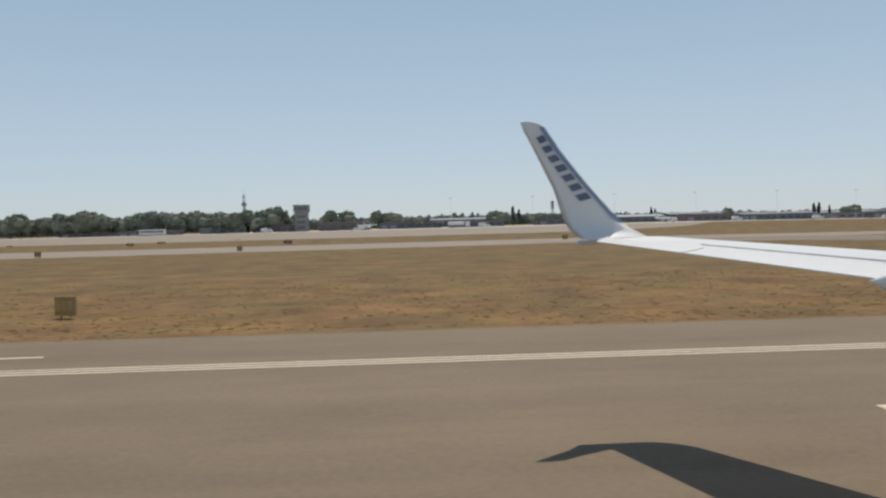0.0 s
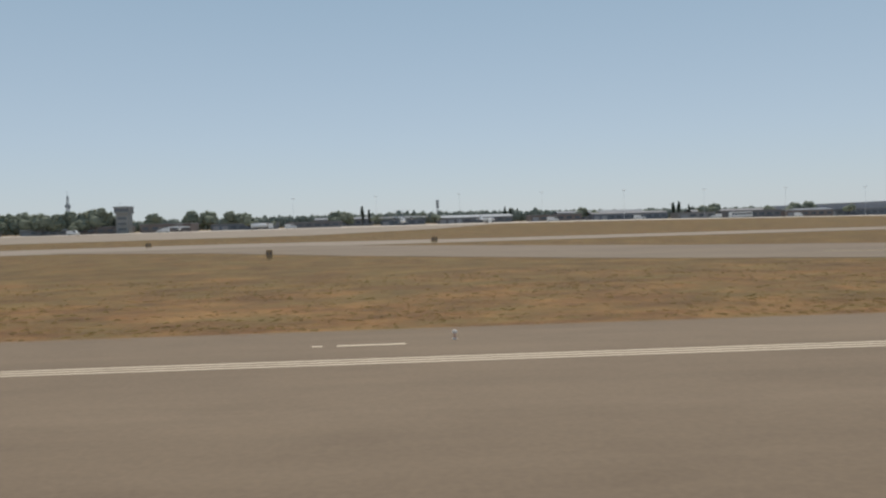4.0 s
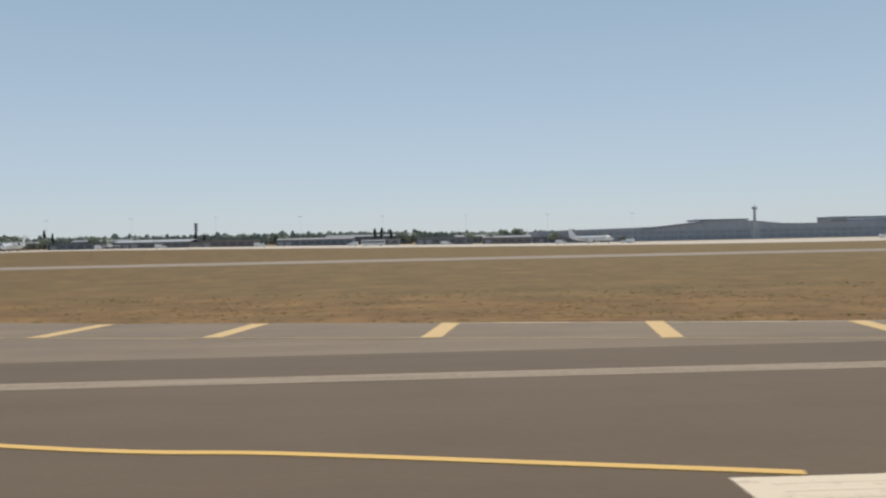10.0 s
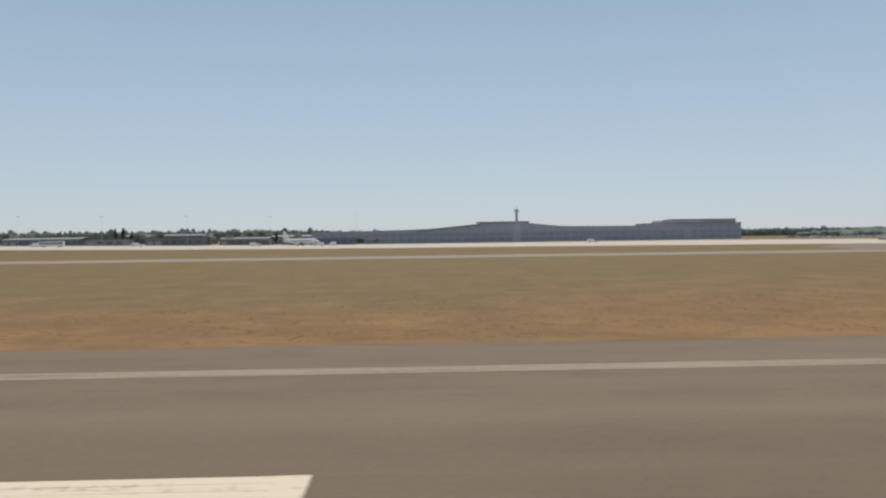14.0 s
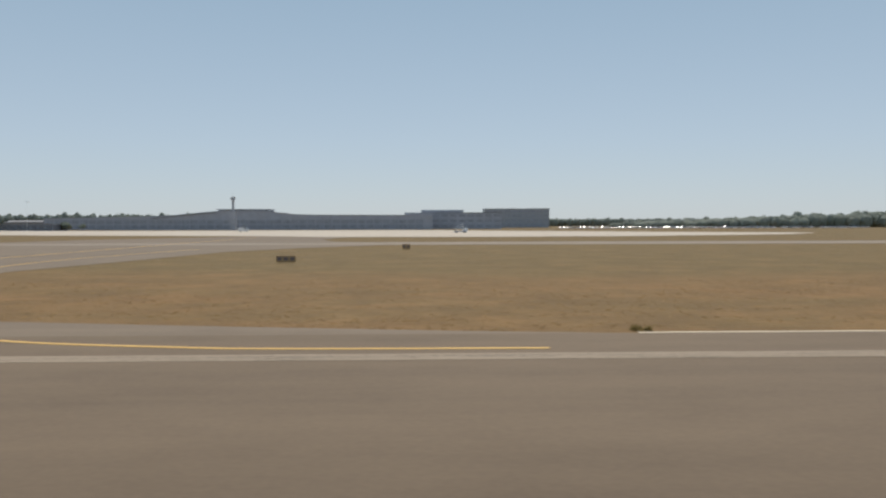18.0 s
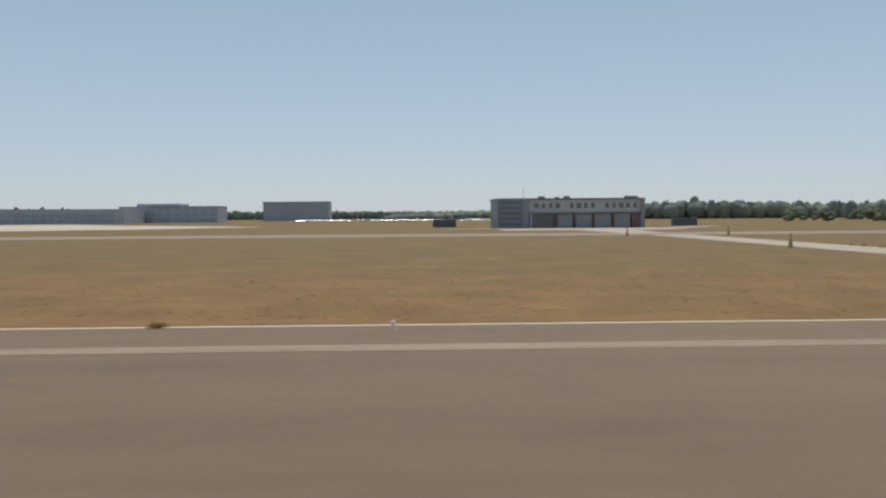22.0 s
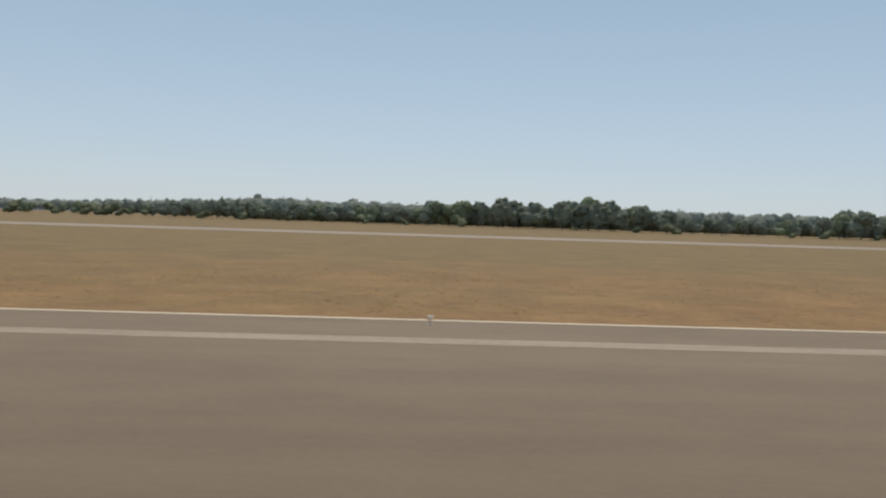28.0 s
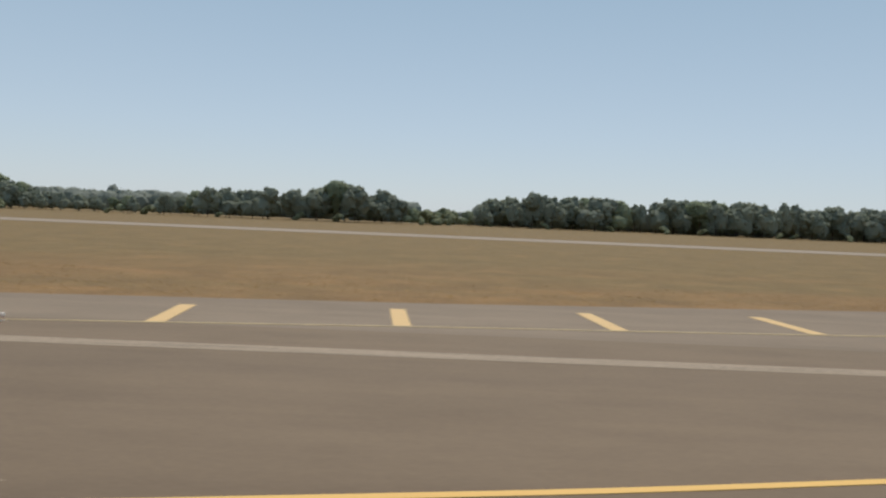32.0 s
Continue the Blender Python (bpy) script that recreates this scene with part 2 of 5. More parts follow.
M_YELF = paint("sun_bleached_yellow_paint", (0.70, 0.58, 0.36), (0.24, 0.20, 0.15), 0.32)
M_YELX = paint("thin_yellow_paint", (0.46, 0.36, 0.19), (0.23, 0.19, 0.14), 0.42)
M_GRASS = grass_ground("dry_grass")
M_TUFT = leaf("straw_tufts", (0.20, 0.13, 0.055), (0.44, 0.31, 0.15), 0.6)
M_TUFT2 = leaf("brown_green_tufts", (0.205, 0.165, 0.060), (0.345, 0.255, 0.108), 0.55)
M_TUFT3 = leaf("straw_brown_tufts", (0.31, 0.205, 0.080), (0.46, 0.31, 0.13), 0.6)
# Greens lifted to a pale grey-green: distance haze is painted into these leaves.
M_LEAF = leaf("hazed_dark_green_leaves", (0.300, 0.335, 0.270), (0.390, 0.420, 0.320), 0.45)
M_LEAF2 = leaf("hazed_mid_green_leaves", (0.300, 0.345, 0.230), (0.390, 0.430, 0.275), 0.45)
M_BUSH = leaf("straw_green_bush_leaves", (0.265, 0.290, 0.180), (0.345, 0.365, 0.220), 0.45)
M_PINE = leaf("cypress_needles", (0.07, 0.088, 0.068), (0.115, 0.135, 0.10))
# Woods on the skyline: the haze before them is mixed into the leaf colour.
M_WOODS = leaf("hazed_woods_leaves", (0.290, 0.325, 0.285), (0.350, 0.382, 0.325), 0.40)
M_BARK = plain("bark", (0.09, 0.07, 0.05), 0.9, vary=0.3)
M_SHELL = plain("white_aircraft_paint", (0.78, 0.765, 0.74), 0.32, vary=0.04, freq=0.8)
M_NAVY = plain("navy_paint", (0.13, 0.165, 0.25), 0.4, vary=0.1)
M_STRIPE = plain("blue_stripe_paint", (0.26, 0.31, 0.44), 0.45, vary=0.08)
M_GAP = plain("dark_seam", (0.58, 0.58, 0.59), 0.7, vary=0.1)
M_ALU = plain("bare_aluminium", (0.62, 0.63, 0.65), 0.35, metal=0.9, vary=0.08)
M_RUBBER = plain("black_rubber", (0.02, 0.02, 0.02), 0.8)
M_STEEL = plain("grey_steel", (0.30, 0.31, 0.33), 0.5, metal=0.4)
# Pole steel coloured close to the sky, its haze painted on.
M_MAST = plain("hazed_mast_steel", (0.74, 0.76, 0.78), 0.5, metal=0.0)
M_RUST = plain("dark_mast_steel", (0.30, 0.315, 0.34), 0.6, metal=0.2)
M_FSW = plain("pale_grey_cladding", (0.44, 0.45, 0.46), 0.6, vary=0.1, freq=0.3)
M_CORNER = plain("dark_blue_grey_cladding", (0.235, 0.265, 0.30), 0.5, vary=0.12, freq=0.3)
# Grey panels raised in tone, the haze of the distance put into the colour.
M_GREYW = plain("hazed_grey_panel", (0.42, 0.435, 0.46), 0.6, vary=0.1, freq=0.3)
M_PALEW = plain("pale_render_wall", (0.265, 0.275, 0.285), 0.7, vary=0.1, freq=0.3)
# Cladding made a pale blue-grey to paint in the haze over the apron.
M_BLUEW = plain("hazed_blue_cladding", (0.47, 0.485, 0.535), 0.5, vary=0.12, freq=0.2)
# Blotchy tower concrete, lightened so that its colour includes the haze.
M_TOWER = plain("hazed_weathered_concrete", (0.265, 0.268, 0.260), 0.8, vary=0.2, freq=0.4)
M_BROWNW = plain("brown_brick_wall", (0.19, 0.155, 0.145), 0.8, vary=0.18, freq=0.5)
M_ROOF = plain("grey_roof_felt", (0.24, 0.24, 0.25), 0.8, vary=0.15, freq=0.3)
M_ROOFW = plain("white_sheet_roof", (0.17, 0.18, 0.20), 0.45, vary=0.1, freq=0.3)
M_DULL = plain("weathered_grey_wall", (0.150, 0.152, 0.165), 0.75, vary=0.2, freq=0.4)
M_DULLB = plain("weathered_blue_wall", (0.135, 0.155, 0.190), 0.7, vary=0.2, freq=0.4)
M_DULLP = plain("weathered_pale_wall", (0.24, 0.24, 0.245), 0.75, vary=0.2, freq=0.4)
M_ROOFB = plain("bright_sheet_roof", (0.36, 0.37, 0.38), 0.4, vary=0.1, freq=0.3)
M_RED = plain("red_paint", (0.21, 0.115, 0.112), 0.55, vary=0.15)
M_SIGNR = plain("red_sign_face", (0.40, 0.115, 0.095), 0.55, vary=0.15)
M_SIGNY = plain("yellow_sign_face", (0.36, 0.235, 0.055), 0.55, vary=0.15)
M_SIGNB = plain("dark_sign_back", (0.43, 0.295, 0.145), 0.7, vary=0.2)
M_PINK = plain("faded_red_housing", (0.52, 0.30, 0.25), 0.6)
M_LAMP = plain("lamp_white", (0.86, 0.76, 0.68), 0.5)
# Glass base brightened: distance haze and sky reflection stand in the colour.
M_GLASS = glass("hazed_window_glass", (0.115, 0.135, 0.16))
M_SCREEN = glass("car_windscreen", (0.05, 0.06, 0.07), 0.16)
# Panes nearly as pale as the cladding, with haze in their base colour.
M_CURTAIN = glass("hazed_terminal_glass", (0.435, 0.455, 0.51), 0.55)
M_CARW = plain("white_car_paint", (0.80, 0.80, 0.80), 0.14, vary=0.03)
M_CARS = plain("silver_car_paint", (0.66, 0.68, 0.70), 0.25, metal=1.0, vary=0.03)
M_CARD = plain("dark_car_paint", (0.04, 0.05, 0.07), 0.12, vary=0.03)
M_GREEN = plain("dark_green_shed", (0.125, 0.145, 0.145), 0.6, vary=0.15)


# ---- building helpers ----
def smooth01(v):
    v = max(0.0, min(1.0, v))
    return v * v * (3 - 2 * v)


def gz(x, y):
    """The lie of the land: the old apron stands a little higher than the runway."""
    return 2.7 * smooth01((y - 190) / 190) * (1 - smooth01((x - 120) / 330))


def box(bm, x0, x1, y0, y1, z0, z1, bev=0.0):
    r = bmesh.ops.create_cube(bm, size=1)
    for v in r["verts"]:
        v.co = Vector(((x0 + x1) / 2 + v.co.x * (x1 - x0), (y0 + y1) / 2 + v.co.y * (y1 - y0), (z0 + z1) / 2 + v.co.z * (z1 - z0)))
    if bev:
        bmesh.ops.bevel(bm, geom=list({e for v in r["verts"] for e in v.link_edges}), offset=bev, segments=2, affect="EDGES")
    return bm


def rod(bm, p, q, r0, r1=None, seg=8):
    """A round bar from p to q, tapered."""
    r1 = r0 if r1 is None else r1
    p, q = Vector(p), Vector(q)
    d = q - p
    r = bmesh.ops.create_cone(bm, cap_ends=True, segments=seg, radius1=r0, radius2=r1, depth=d.length)
    m = Matrix.Translation((p + q) / 2) @ d.to_track_quat("Z", "Y").to_matrix().to_4x4()
    bmesh.ops.transform(bm, matrix=m, verts=r["verts"])
    return bm


def loft(bm, rings, close=True):
    """Skin a list of rings with equal point counts."""
    rows = [[bm.verts.new(p) for p in ring] for ring in rings]
    n = len(rows[0])
    for a, b in zip(rows, rows[1:]):
        for i in range(n):
            bm.faces.new((a[i], a[(i + 1) % n], b[(i + 1) % n], b[i]))
    if close:
        bm.faces.new(rows[0][::-1])
        bm.faces.new(rows[-1])
    return bm


def prism(bm, poly, z0, z1):
    lo = [bm.verts.new((x, y, z0)) for x, y in poly]
    hi = [bm.verts.new((x, y, z1)) for x, y in poly]
    n = len(poly)
    for i in range(n):
        bm.faces.new((lo[i], lo[(i + 1) % n], hi[(i + 1) % n], hi[i]))
    bm.faces.new(hi)
    bm.faces.new(lo[::-1])
    return bm


def ribbon(bm, pts, width, z0, z1):
    """A painted line along a polyline."""
    left, right = [], []
    for i, p in enumerate(pts):
        a, b = Vector(pts[max(0, i - 1)]), Vector(pts[min(len(pts) - 1, i + 1)])
        d = (b - a).normalized()
        n = Vector((-d.y, d.x)) * width / 2
        left.append((p[0] + n.x, p[1] + n.y))
        right.append((p[0] - n.x, p[1] - n.y))
    rings = [[(l[0], l[1], z0), (r[0], r[1], z0), (r[0], r[1], z1), (l[0], l[1], z1)] for l, r in zip(left, right)]
    return loft(bm, rings)


def curve(pts, n=6):
    """Points of a smooth curve through pts."""
    out = []
    for i in range(len(pts) - 1):
        p0, p1, p2, p3 = (Vector(pts[max(0, min(len(pts) - 1, i + k))]) for k in (-1, 0, 1, 2))
        for j in range(n):
            u = j / n
            out.append(tuple(0.5 * (2 * p1 + (p2 - p0) * u + (2 * p0 - 5 * p1 + 4 * p2 - p3) * u * u + (3 * p1 - p0 - 3 * p2 + p3) * u ** 3)))
    out.append(tuple(pts[-1]))
    return out


def mesh_of(name, bm, material, soft=False):
    bmesh.ops.recalc_face_normals(bm, faces=bm.faces)
    bmesh.ops.scale(bm, vec=(S, S, S), verts=bm.verts)
    me = bpy.data.meshes.new(name)
    bm.to_mesh(me)
    bm.free()
    me.materials.append(material)
    if soft:
        me.polygons.foreach_set("use_smooth", [True] * len(me.polygons))
    return me


def part(name, bm, material, parent=None, label="", soft=False):
    """One mesh under a thing, or under a part of it; with no parent, a thing of its own."""
    ob = new(name, mesh_of(name, bm, material, soft))
    if parent:
        ob.parent = parent
    return tagged(ob, label)


def share(name, me, parent, x, y, z=0.0, rz=0.0):
    """Another part on the same mesh."""
    ob = new(name, me)
    ob.parent = parent
    ob.matrix_basis = pose(x * S, y * S, z * S, 0, 0, rz)
    return ob


def thing(name, x, y, z=0.0, rz=0.0, label="", category="", group="", kind=""):
    ob = new(name)
    ob.empty_display_size = 0.2
    ob.matrix_basis = pose(x * S, y * S, z * S, 0, 0, rz)
    return tagged(ob, label, category, group, kind)


def again(ob, x, y, z=0.0, rz=0.0):
    return copy_thing(ob, pose(x * S, y * S, z * S, 0, 0, rz))


def B():
    return bmesh.new()


# ---- ground ----
def sheet(name, material, xs, ys, lift, label):
    vs = [(x * S, y * S, (gz(x, y) + lift) * S) for y in ys for x in xs]
    n = len(xs)
    fs = [(j * n + i, j * n + i + 1, (j + 1) * n + i + 1, (j + 1) * n + i) for j in range(len(ys) - 1) for i in range(n - 1)]
    me = bpy.data.meshes.new(name)
    me.from_pydata(vs, [], fs)
    me.materials.append(material)
    return tagged(new(name, me), label, "ground", kind="structure")


sheet("ground", M_GRASS, [-9000, -5000, -2500, -1500] + list(range(-1000, 1001, 25)) + [1400, 2000, 3000, 5000, 9000],
      [-6000, -2000, -600, -200, -60, 0, 30, 60, 100, 150, 180] + list(range(190, 400, 15)) + [450, 600, 900, 1500, 3000, 6000, 9000],
      0.0, "dry mown airfield grass reaching to the horizon")

EXIT_A = [(20, 158), (70, 160), (128, 103), (146, 91.5), (176, 72.5), (203, 60.5), (217, 56.4), (250, 47.8), (268, 42), (286, 38.2), (304, 35), (322, 32.9), (342, 31.3), (362, 31.6),
          (374, 29.6), (374, 28.35), (206, 28.35), (206, 30.25), (182, 30.25), (181.8, 30.9), (169.5, 37), (157.3, 44.2), (151, 48.9), (135, 60.8), (111, 76), (85, 100), (60, 128), (30, 148)]
LINK_B = [(540, 28.35), (546.6, 30.1), (551, 30.6), (556.4, 32.7), (560.8, 36.6), (567, 46.5), (570.6, 60), (570.4, 74), (566.6, 101), (560, 130), (545, 153), (636, 153), (621, 130),
          (613.6, 114.8), (609.6, 83.3), (607, 67), (611, 52), (618, 38.5), (624.3, 32.8), (633.7, 30.8), (642.3, 29.2), (648, 28.35)]
PATCH_C = [(893, 28.35), (898, 31.1), (903, 34.9), (905.4, 43.6), (913.7, 43.6), (915, 36.9), (917, 32.9), (922.5, 30), (926, 28.35)]
EXIT_D = [(1440, 28.35), (1451, 29.7), (1467, 30.2), (1485, 30.8), (1500, 33), (1517.6, 36.3), (1539, 39.2), (1566, 44.8), (1640, 64), (1800, 120), (1880, 120), (1760, 60), (1700, 28.35)]


def slab(name, poly, material, top, label):
    ob = part(name, prism(B(), poly, -0.3, top), material)
    return tagged(ob, label, "pavement", kind="structure")


slab("runway", [(-900, -52), (210.6, -52), (208.72, 13.2), (208.25, 30.25), (-900, 30.25)], M_RUN1, 0.03, "pale worn grey-brown asphalt runway with rubber streaks")
slab("runway_2", [(206, -52), (2600, -52), (2600, 28.35), (1436, 28.35), (1430, 29.6), (1366, 29.6), (1362, 28.35), (476, 28.35), (470, 29.3), (384, 29.3), (376, 29.6), (374, 28.35), (206, 28.35)], M_RUN2, 0.026, "brown-grey asphalt runway after a transverse joint")
slab("taxiway_1", EXIT_A, M_TAXI, 0.022, "angled grey asphalt exit taxiway merging with the runway")
slab("taxiway_2", LINK_B, M_TAXI, 0.022, "grey asphalt taxiway with flared corners leaving the runway squarely")
slab("taxiway_3", PATCH_C, M_DARK, 0.022, "dark asphalt stub of a closed taxiway")
slab("taxiway_4", EXIT_D, M_TAXI, 0.022, "grey asphalt exit taxiway widening from the runway")
slab("taxiway_5", [(-900, 141), (-80, 143), (20, 150), (100, 151.4), (1000, 151.4), (1300, 161), (1500, 167), (2400, 167), (2400, 188), (1500, 188), (1300, 183), (1000, 174), (200, 174), (110, 178), (40, 198), (-900, 202)], M_PALE, 0.018,
     "long parallel taxiway of pale asphalt")
slab("taxiway_7", [(545, 170), (634, 170), (621, 182), (616, 207), (619, 235), (628, 247), (588, 272), (581, 249), (556, 212)], M_TAXI, 0.026, "grey taxiway leading to the apron")
road = slab("pavement_1", [(905.7, 43.6), (913.4, 43.6), (913.7, 151.4), (905.4, 151.4)], M_PATH, 0.012, "pale old concrete access road laid in slabs")
slab("pavement_2", [(905, 168), (914, 168), (917, 205), (932, 206), (932, 240), (884, 240), (884, 206), (902, 205)], M_PATH, 0.03, "pale concrete forecourt of the fire station")
slab("pavement_3", [(872, 234), (884, 236), (884, 243), (868, 240)], M_PATH, 0.02, "pale concrete strip")
slab("pavement_4", [(930, 230), (953, 262), (962, 262), (936, 226)], M_PATH, 0.02, "pale concrete strip")


def field(name, xs, near, far, lift, material, label, category):
    """A paved field between a near and a far line, following the lie of the land."""
    vs, fs = [], []
    for x in xs:
        yn = float(np.interp(x, *zip(*near)))
        yf = max(float(np.interp(x, *zip(*far))), yn + 3)
        for k in range(10):
            y = yn + (yf - yn) * k / 9
            vs.append((x * S, y * S, (gz(x, y) + lift) * S))
    for i in range(len(xs) - 1):
        for k in range(9):
            a = i * 10 + k
            fs.append((a, a + 10, a + 11, a + 1))
    me = bpy.data.meshes.new(name)
    me.from_pydata(vs, [], fs)
    me.materials.append(material)
    tagged(new(name, me), label, category, kind="structure")


field("apron", list(range(-900, 800, 12)) + [800],
      [(-900, 372), (-150, 362), (100, 352), (250, 330), (420, 318), (482, 307), (535, 287), (590, 266), (612, 246), (640, 242), (662, 239), (700, 243), (735, 258), (770, 276), (800, 318)],
      [(-900, 520), (640, 520), (700, 430), (788, 335), (800, 322)], 0.06, M_CONC, "bright bare concrete aircraft apron", "apron")
field("taxiway_6", list(range(-900, 130, 10)) + [130],
      [(-900, 268), (-150, 262), (-60, 256), (60, 258), (100, 290), (130, 347)],
      [(-900, 374), (-150, 364), (130, 352)], 0.04, M_PALE, "grey pavement in front of the old apron", "pavement")

# ---- painted markings ----
mark_n = [0]


def marking(bm, material, label, name="marking"):
    mark_n[0] += 1
    return tagged(part(name, bm, material), label, "marking", kind="structure")


LAY = 0.034
for dy in (-0.36, 0.0, 0.36):
    bm = B()
    box(bm, -900, 208.4, 23.53 + dy - 0.075, 23.53 + dy + 0.075, 0.028, LAY)
    marking(bm, M_WHITE, "white stripe of the runway's edge band", "edge_stripe")
    bm = B()
    box(bm, 208.46, 2400, 23.53 + dy - 0.17, 23.53 + dy + 0.17, 0.024, LAY - 0.002)
    marking(bm, M_WORN, "faded pale stripe of the runway's edge band", "edge_stripe")
lights_x = [-18.5, 37.5, 93.8, 150.1] + [370.8 + 54.75 * i for i in range(3)] + [696.4 + 54.9 * i for i in range(9) if i != 4] + [1247.2, 1306.6, 1361.5, 1416.0, 1522.6]
outer = [(474, 539.3), (648.7, 1364)]
for x0, x1 in outer:
    cuts = [x0] + [x for x in (518.6, 734.3, 852.8, 991.4, 1093, 1191, 1272, 1332) if x0 + 3 < x < x1 - 3] + [x1]
    for a, b in zip(cuts, cuts[1:]):
        bm = B()
        box(bm, a + 0.12, b - 0.12, 28.27, 28.51, 0.02, LAY)
        marking(bm, M_LINE, "thin white line at the edge of the pavement", "edge_line")
for a, b in ((1365.5, 1402.4), (1402.6, 1463.4), (1464.2, 1466.0)):
    bm = B()
    box(bm, a, b, 26.2, 26.4, 0.02, LAY)
    marking(bm, M_LINE, "thin white line at the edge of the pavement", "edge_line")
for x, y in ((-13.0, 26.35), (41.8, 26.75), (91.1, 26.6), (137.1, 26.37), (365.1, 26.62), (418.7, 26.15)):
    bm = B()
    box(bm, x - 1.1, x + 1.1, y - 0.1, y + 0.1, 0.02, LAY)
    marking(bm, M_LINE, "short white dash beside the runway's edge", "dash")
    bm = B()
    box(bm, x - 1.9, x - 1.55, y - 0.09, y + 0.09, 0.02, LAY)
    marking(bm, M_LINE, "short white dash beside the runway's edge", "dash")

# touchdown bars and the aiming point, each bar of five worn streaks
def bar(x0, x1, y0, y1, label, worn=False):
    root = thing("touchdown_bar", (x0 + x1) / 2, (y0 + y1) / 2, 0, 0, label, "marking", "touchdown bars", "structure")
    n = max(4, round((y1 - y0) / 0.36))
    w = (y1 - y0) / n
    hx = (x1 - x0) / 2
    for i in range(n):
        y = -(y1 - y0) / 2 + (i + 0.5) * w
        bm = B()
        box(bm, -hx + 0.9 * random.random() * 0.1, hx - 0.05 * random.random(), y - w * 0.485, y + w * 0.485, 0.024, LAY)
        part("stripe", bm, M_WHITE, root)
    for e in (-1, 1):
        bm = B()
        box(bm, e * (hx + 0.02) - 0.28, e * (hx + 0.02) + 0.28, -(y1 - y0) / 2, (y1 - y0) / 2, 0.024, LAY + 0.004)
        part("end_stripe", bm, M_WHITE, root)


for x0, tops in ((9.5, (16.3, 13.1, 9.9)), (290.1, (13.25, 10.0)), (424.4, (13.2, 9.95)), (1326.6, (10.2, 6.9)), (1469.1, (10.4, 7.1))):
    for top in tops:
        bar(x0, x0 + 22.3, top - 1.85, top, "white touchdown-zone bar with worn lengthwise streaks")
bar(139.6, 182.7, 5.6, 14.15, "broad white aiming-point block with worn lengthwise streaks")
bm = B()
box(bm, 150.8, 174, 14.6, 16.9, 0.0, 0.0325)
tagged(part("asphalt_patch", bm, M_PATCH), "darker strip of newer asphalt beside the aiming point", "pavement", kind="structure")


def yellow(pts, width, material=None, label="yellow taxiway guide line", n=6):
    bm = B()
    ribbon(bm, curve(pts, n), width, 0.018, LAY + 0.003 + 0.0012 * (mark_n[0] % 9))
    return marking(bm, material or M_YEL, label, "guide_line")


# angled exit: loop line, lead line, hatch
yellow([(140, 63.5), (152, 55.8), (161, 49.8), (170, 44.6), (179.3, 39.9)], 0.30, M_YELF)
yellow([(179.3, 39.9), (186.9, 36.1), (188.9, 33.9), (189.9, 31.3), (189.7, 29.5), (188.2, 27.4), (185.1, 25.8), (183, 24.9)], 0.32, M_YELP)
yellow([(132, 77.5), (150, 67), (168, 57), (188, 45.6)], 0.22, M_YELF)
yellow([(188, 45.6), (200, 41.3), (212.1, 37.3), (229, 31.5), (244.1, 27.75), (253.7, 24.6)], 0.22, M_YEL)
yellow([(259.1, 22.7), (276.7, 16.7), (282.4, 15.5), (287.4, 14.3), (291.1, 13.4)], 0.24, M_YEL)
HX = [190.8, 198.3, 205.7, 212.4, 220.3, 226.8, 234.4, 242.3, 250.8, 259.2, 268.0, 275.9, 285.0, 294.1, 302.6, 311.6, 320.7, 330.0, 339.2, 348.8, 358.3]
HY = [59.7, 56.5, 53.6, 51.3, 48.4, 46.4, 45.0, 43.2, 40.8, 38.2, 35.8, 34.3, 32.5, 30.6, 28.8, 27.3, 26.5, 25.7, 25.2, 25.0, 24.95]
yellow(list(zip(HX, HY))[::2] + [(366, 24.85)], 0.14, M_YELX, "thin faded yellow line under the hatch bars", 4)
bm = B()
ribbon(bm, curve([(286, 38.0), (305.8, 34.3), (322, 32.75), (341, 31.2)], 4), 0.12, 0.02, LAY)
marking(bm, M_LINE, "thin white line at the edge of the pavement", "edge_line")
bm = B()
ribbon(bm, curve([(150, 49.4), (157.3, 44.0), (169.5, 36.9), (177.2, 33.3), (181.8, 30.8)], 4), 0.15, 0.018, LAY)
marking(bm, M_LINE, "thin white line at the edge of the pavement", "edge_line")


def hatch(x, y0, y1, slant, wide=0.85):
    bm = B()
    prism(bm, [(x, y0), (x + wide, y0), (x + slant + wide, y1), (x + slant, y1)], 0.018, LAY + 0.002)
    tagged(part("hatch_bar", bm, M_YELP), "yellow hatch bar on the paved shoulder", "marking", "hatch bars", "structure")


for i, (x, y) in enumerate(zip(HX, HY)):
    hatch(x, y + 0.1, y + (4.6 if x < 262 else 5.4 if x < 290 else 6.0), (2.4, 1.4)[i > 2] if x < 215 else 1.0 if x < 300 else 0.8 if x < 318 else 0.42)
for i in range(13):
    x = 1472.1 + 9.28 * i - (0.35 if i == 6 else 0.0)
    y = float(np.interp(x, [1468, 1500, 1518, 1527, 1540, 1560, 1600], [24.75, 25.2, 27.2, 28.4, 30.5, 33.5, 40.9]))
    top = min(6.0, float(np.interp(x, [1470, 1484, 1500, 1527, 1546, 1566], [29.5, 29.9, 31.5, 34.8, 37.5, 40.4])) - y)
    hatch(x, y, y + top, -0.08 * top, 0.76)
yellow([(1468, 24.5), (1500, 24.9), (1522, 27.6), (1539, 30.3), (1559.4, 33.2), (1600, 40.5)], 0.2, M_YELX, "thin faded yellow line under the hatch bars")
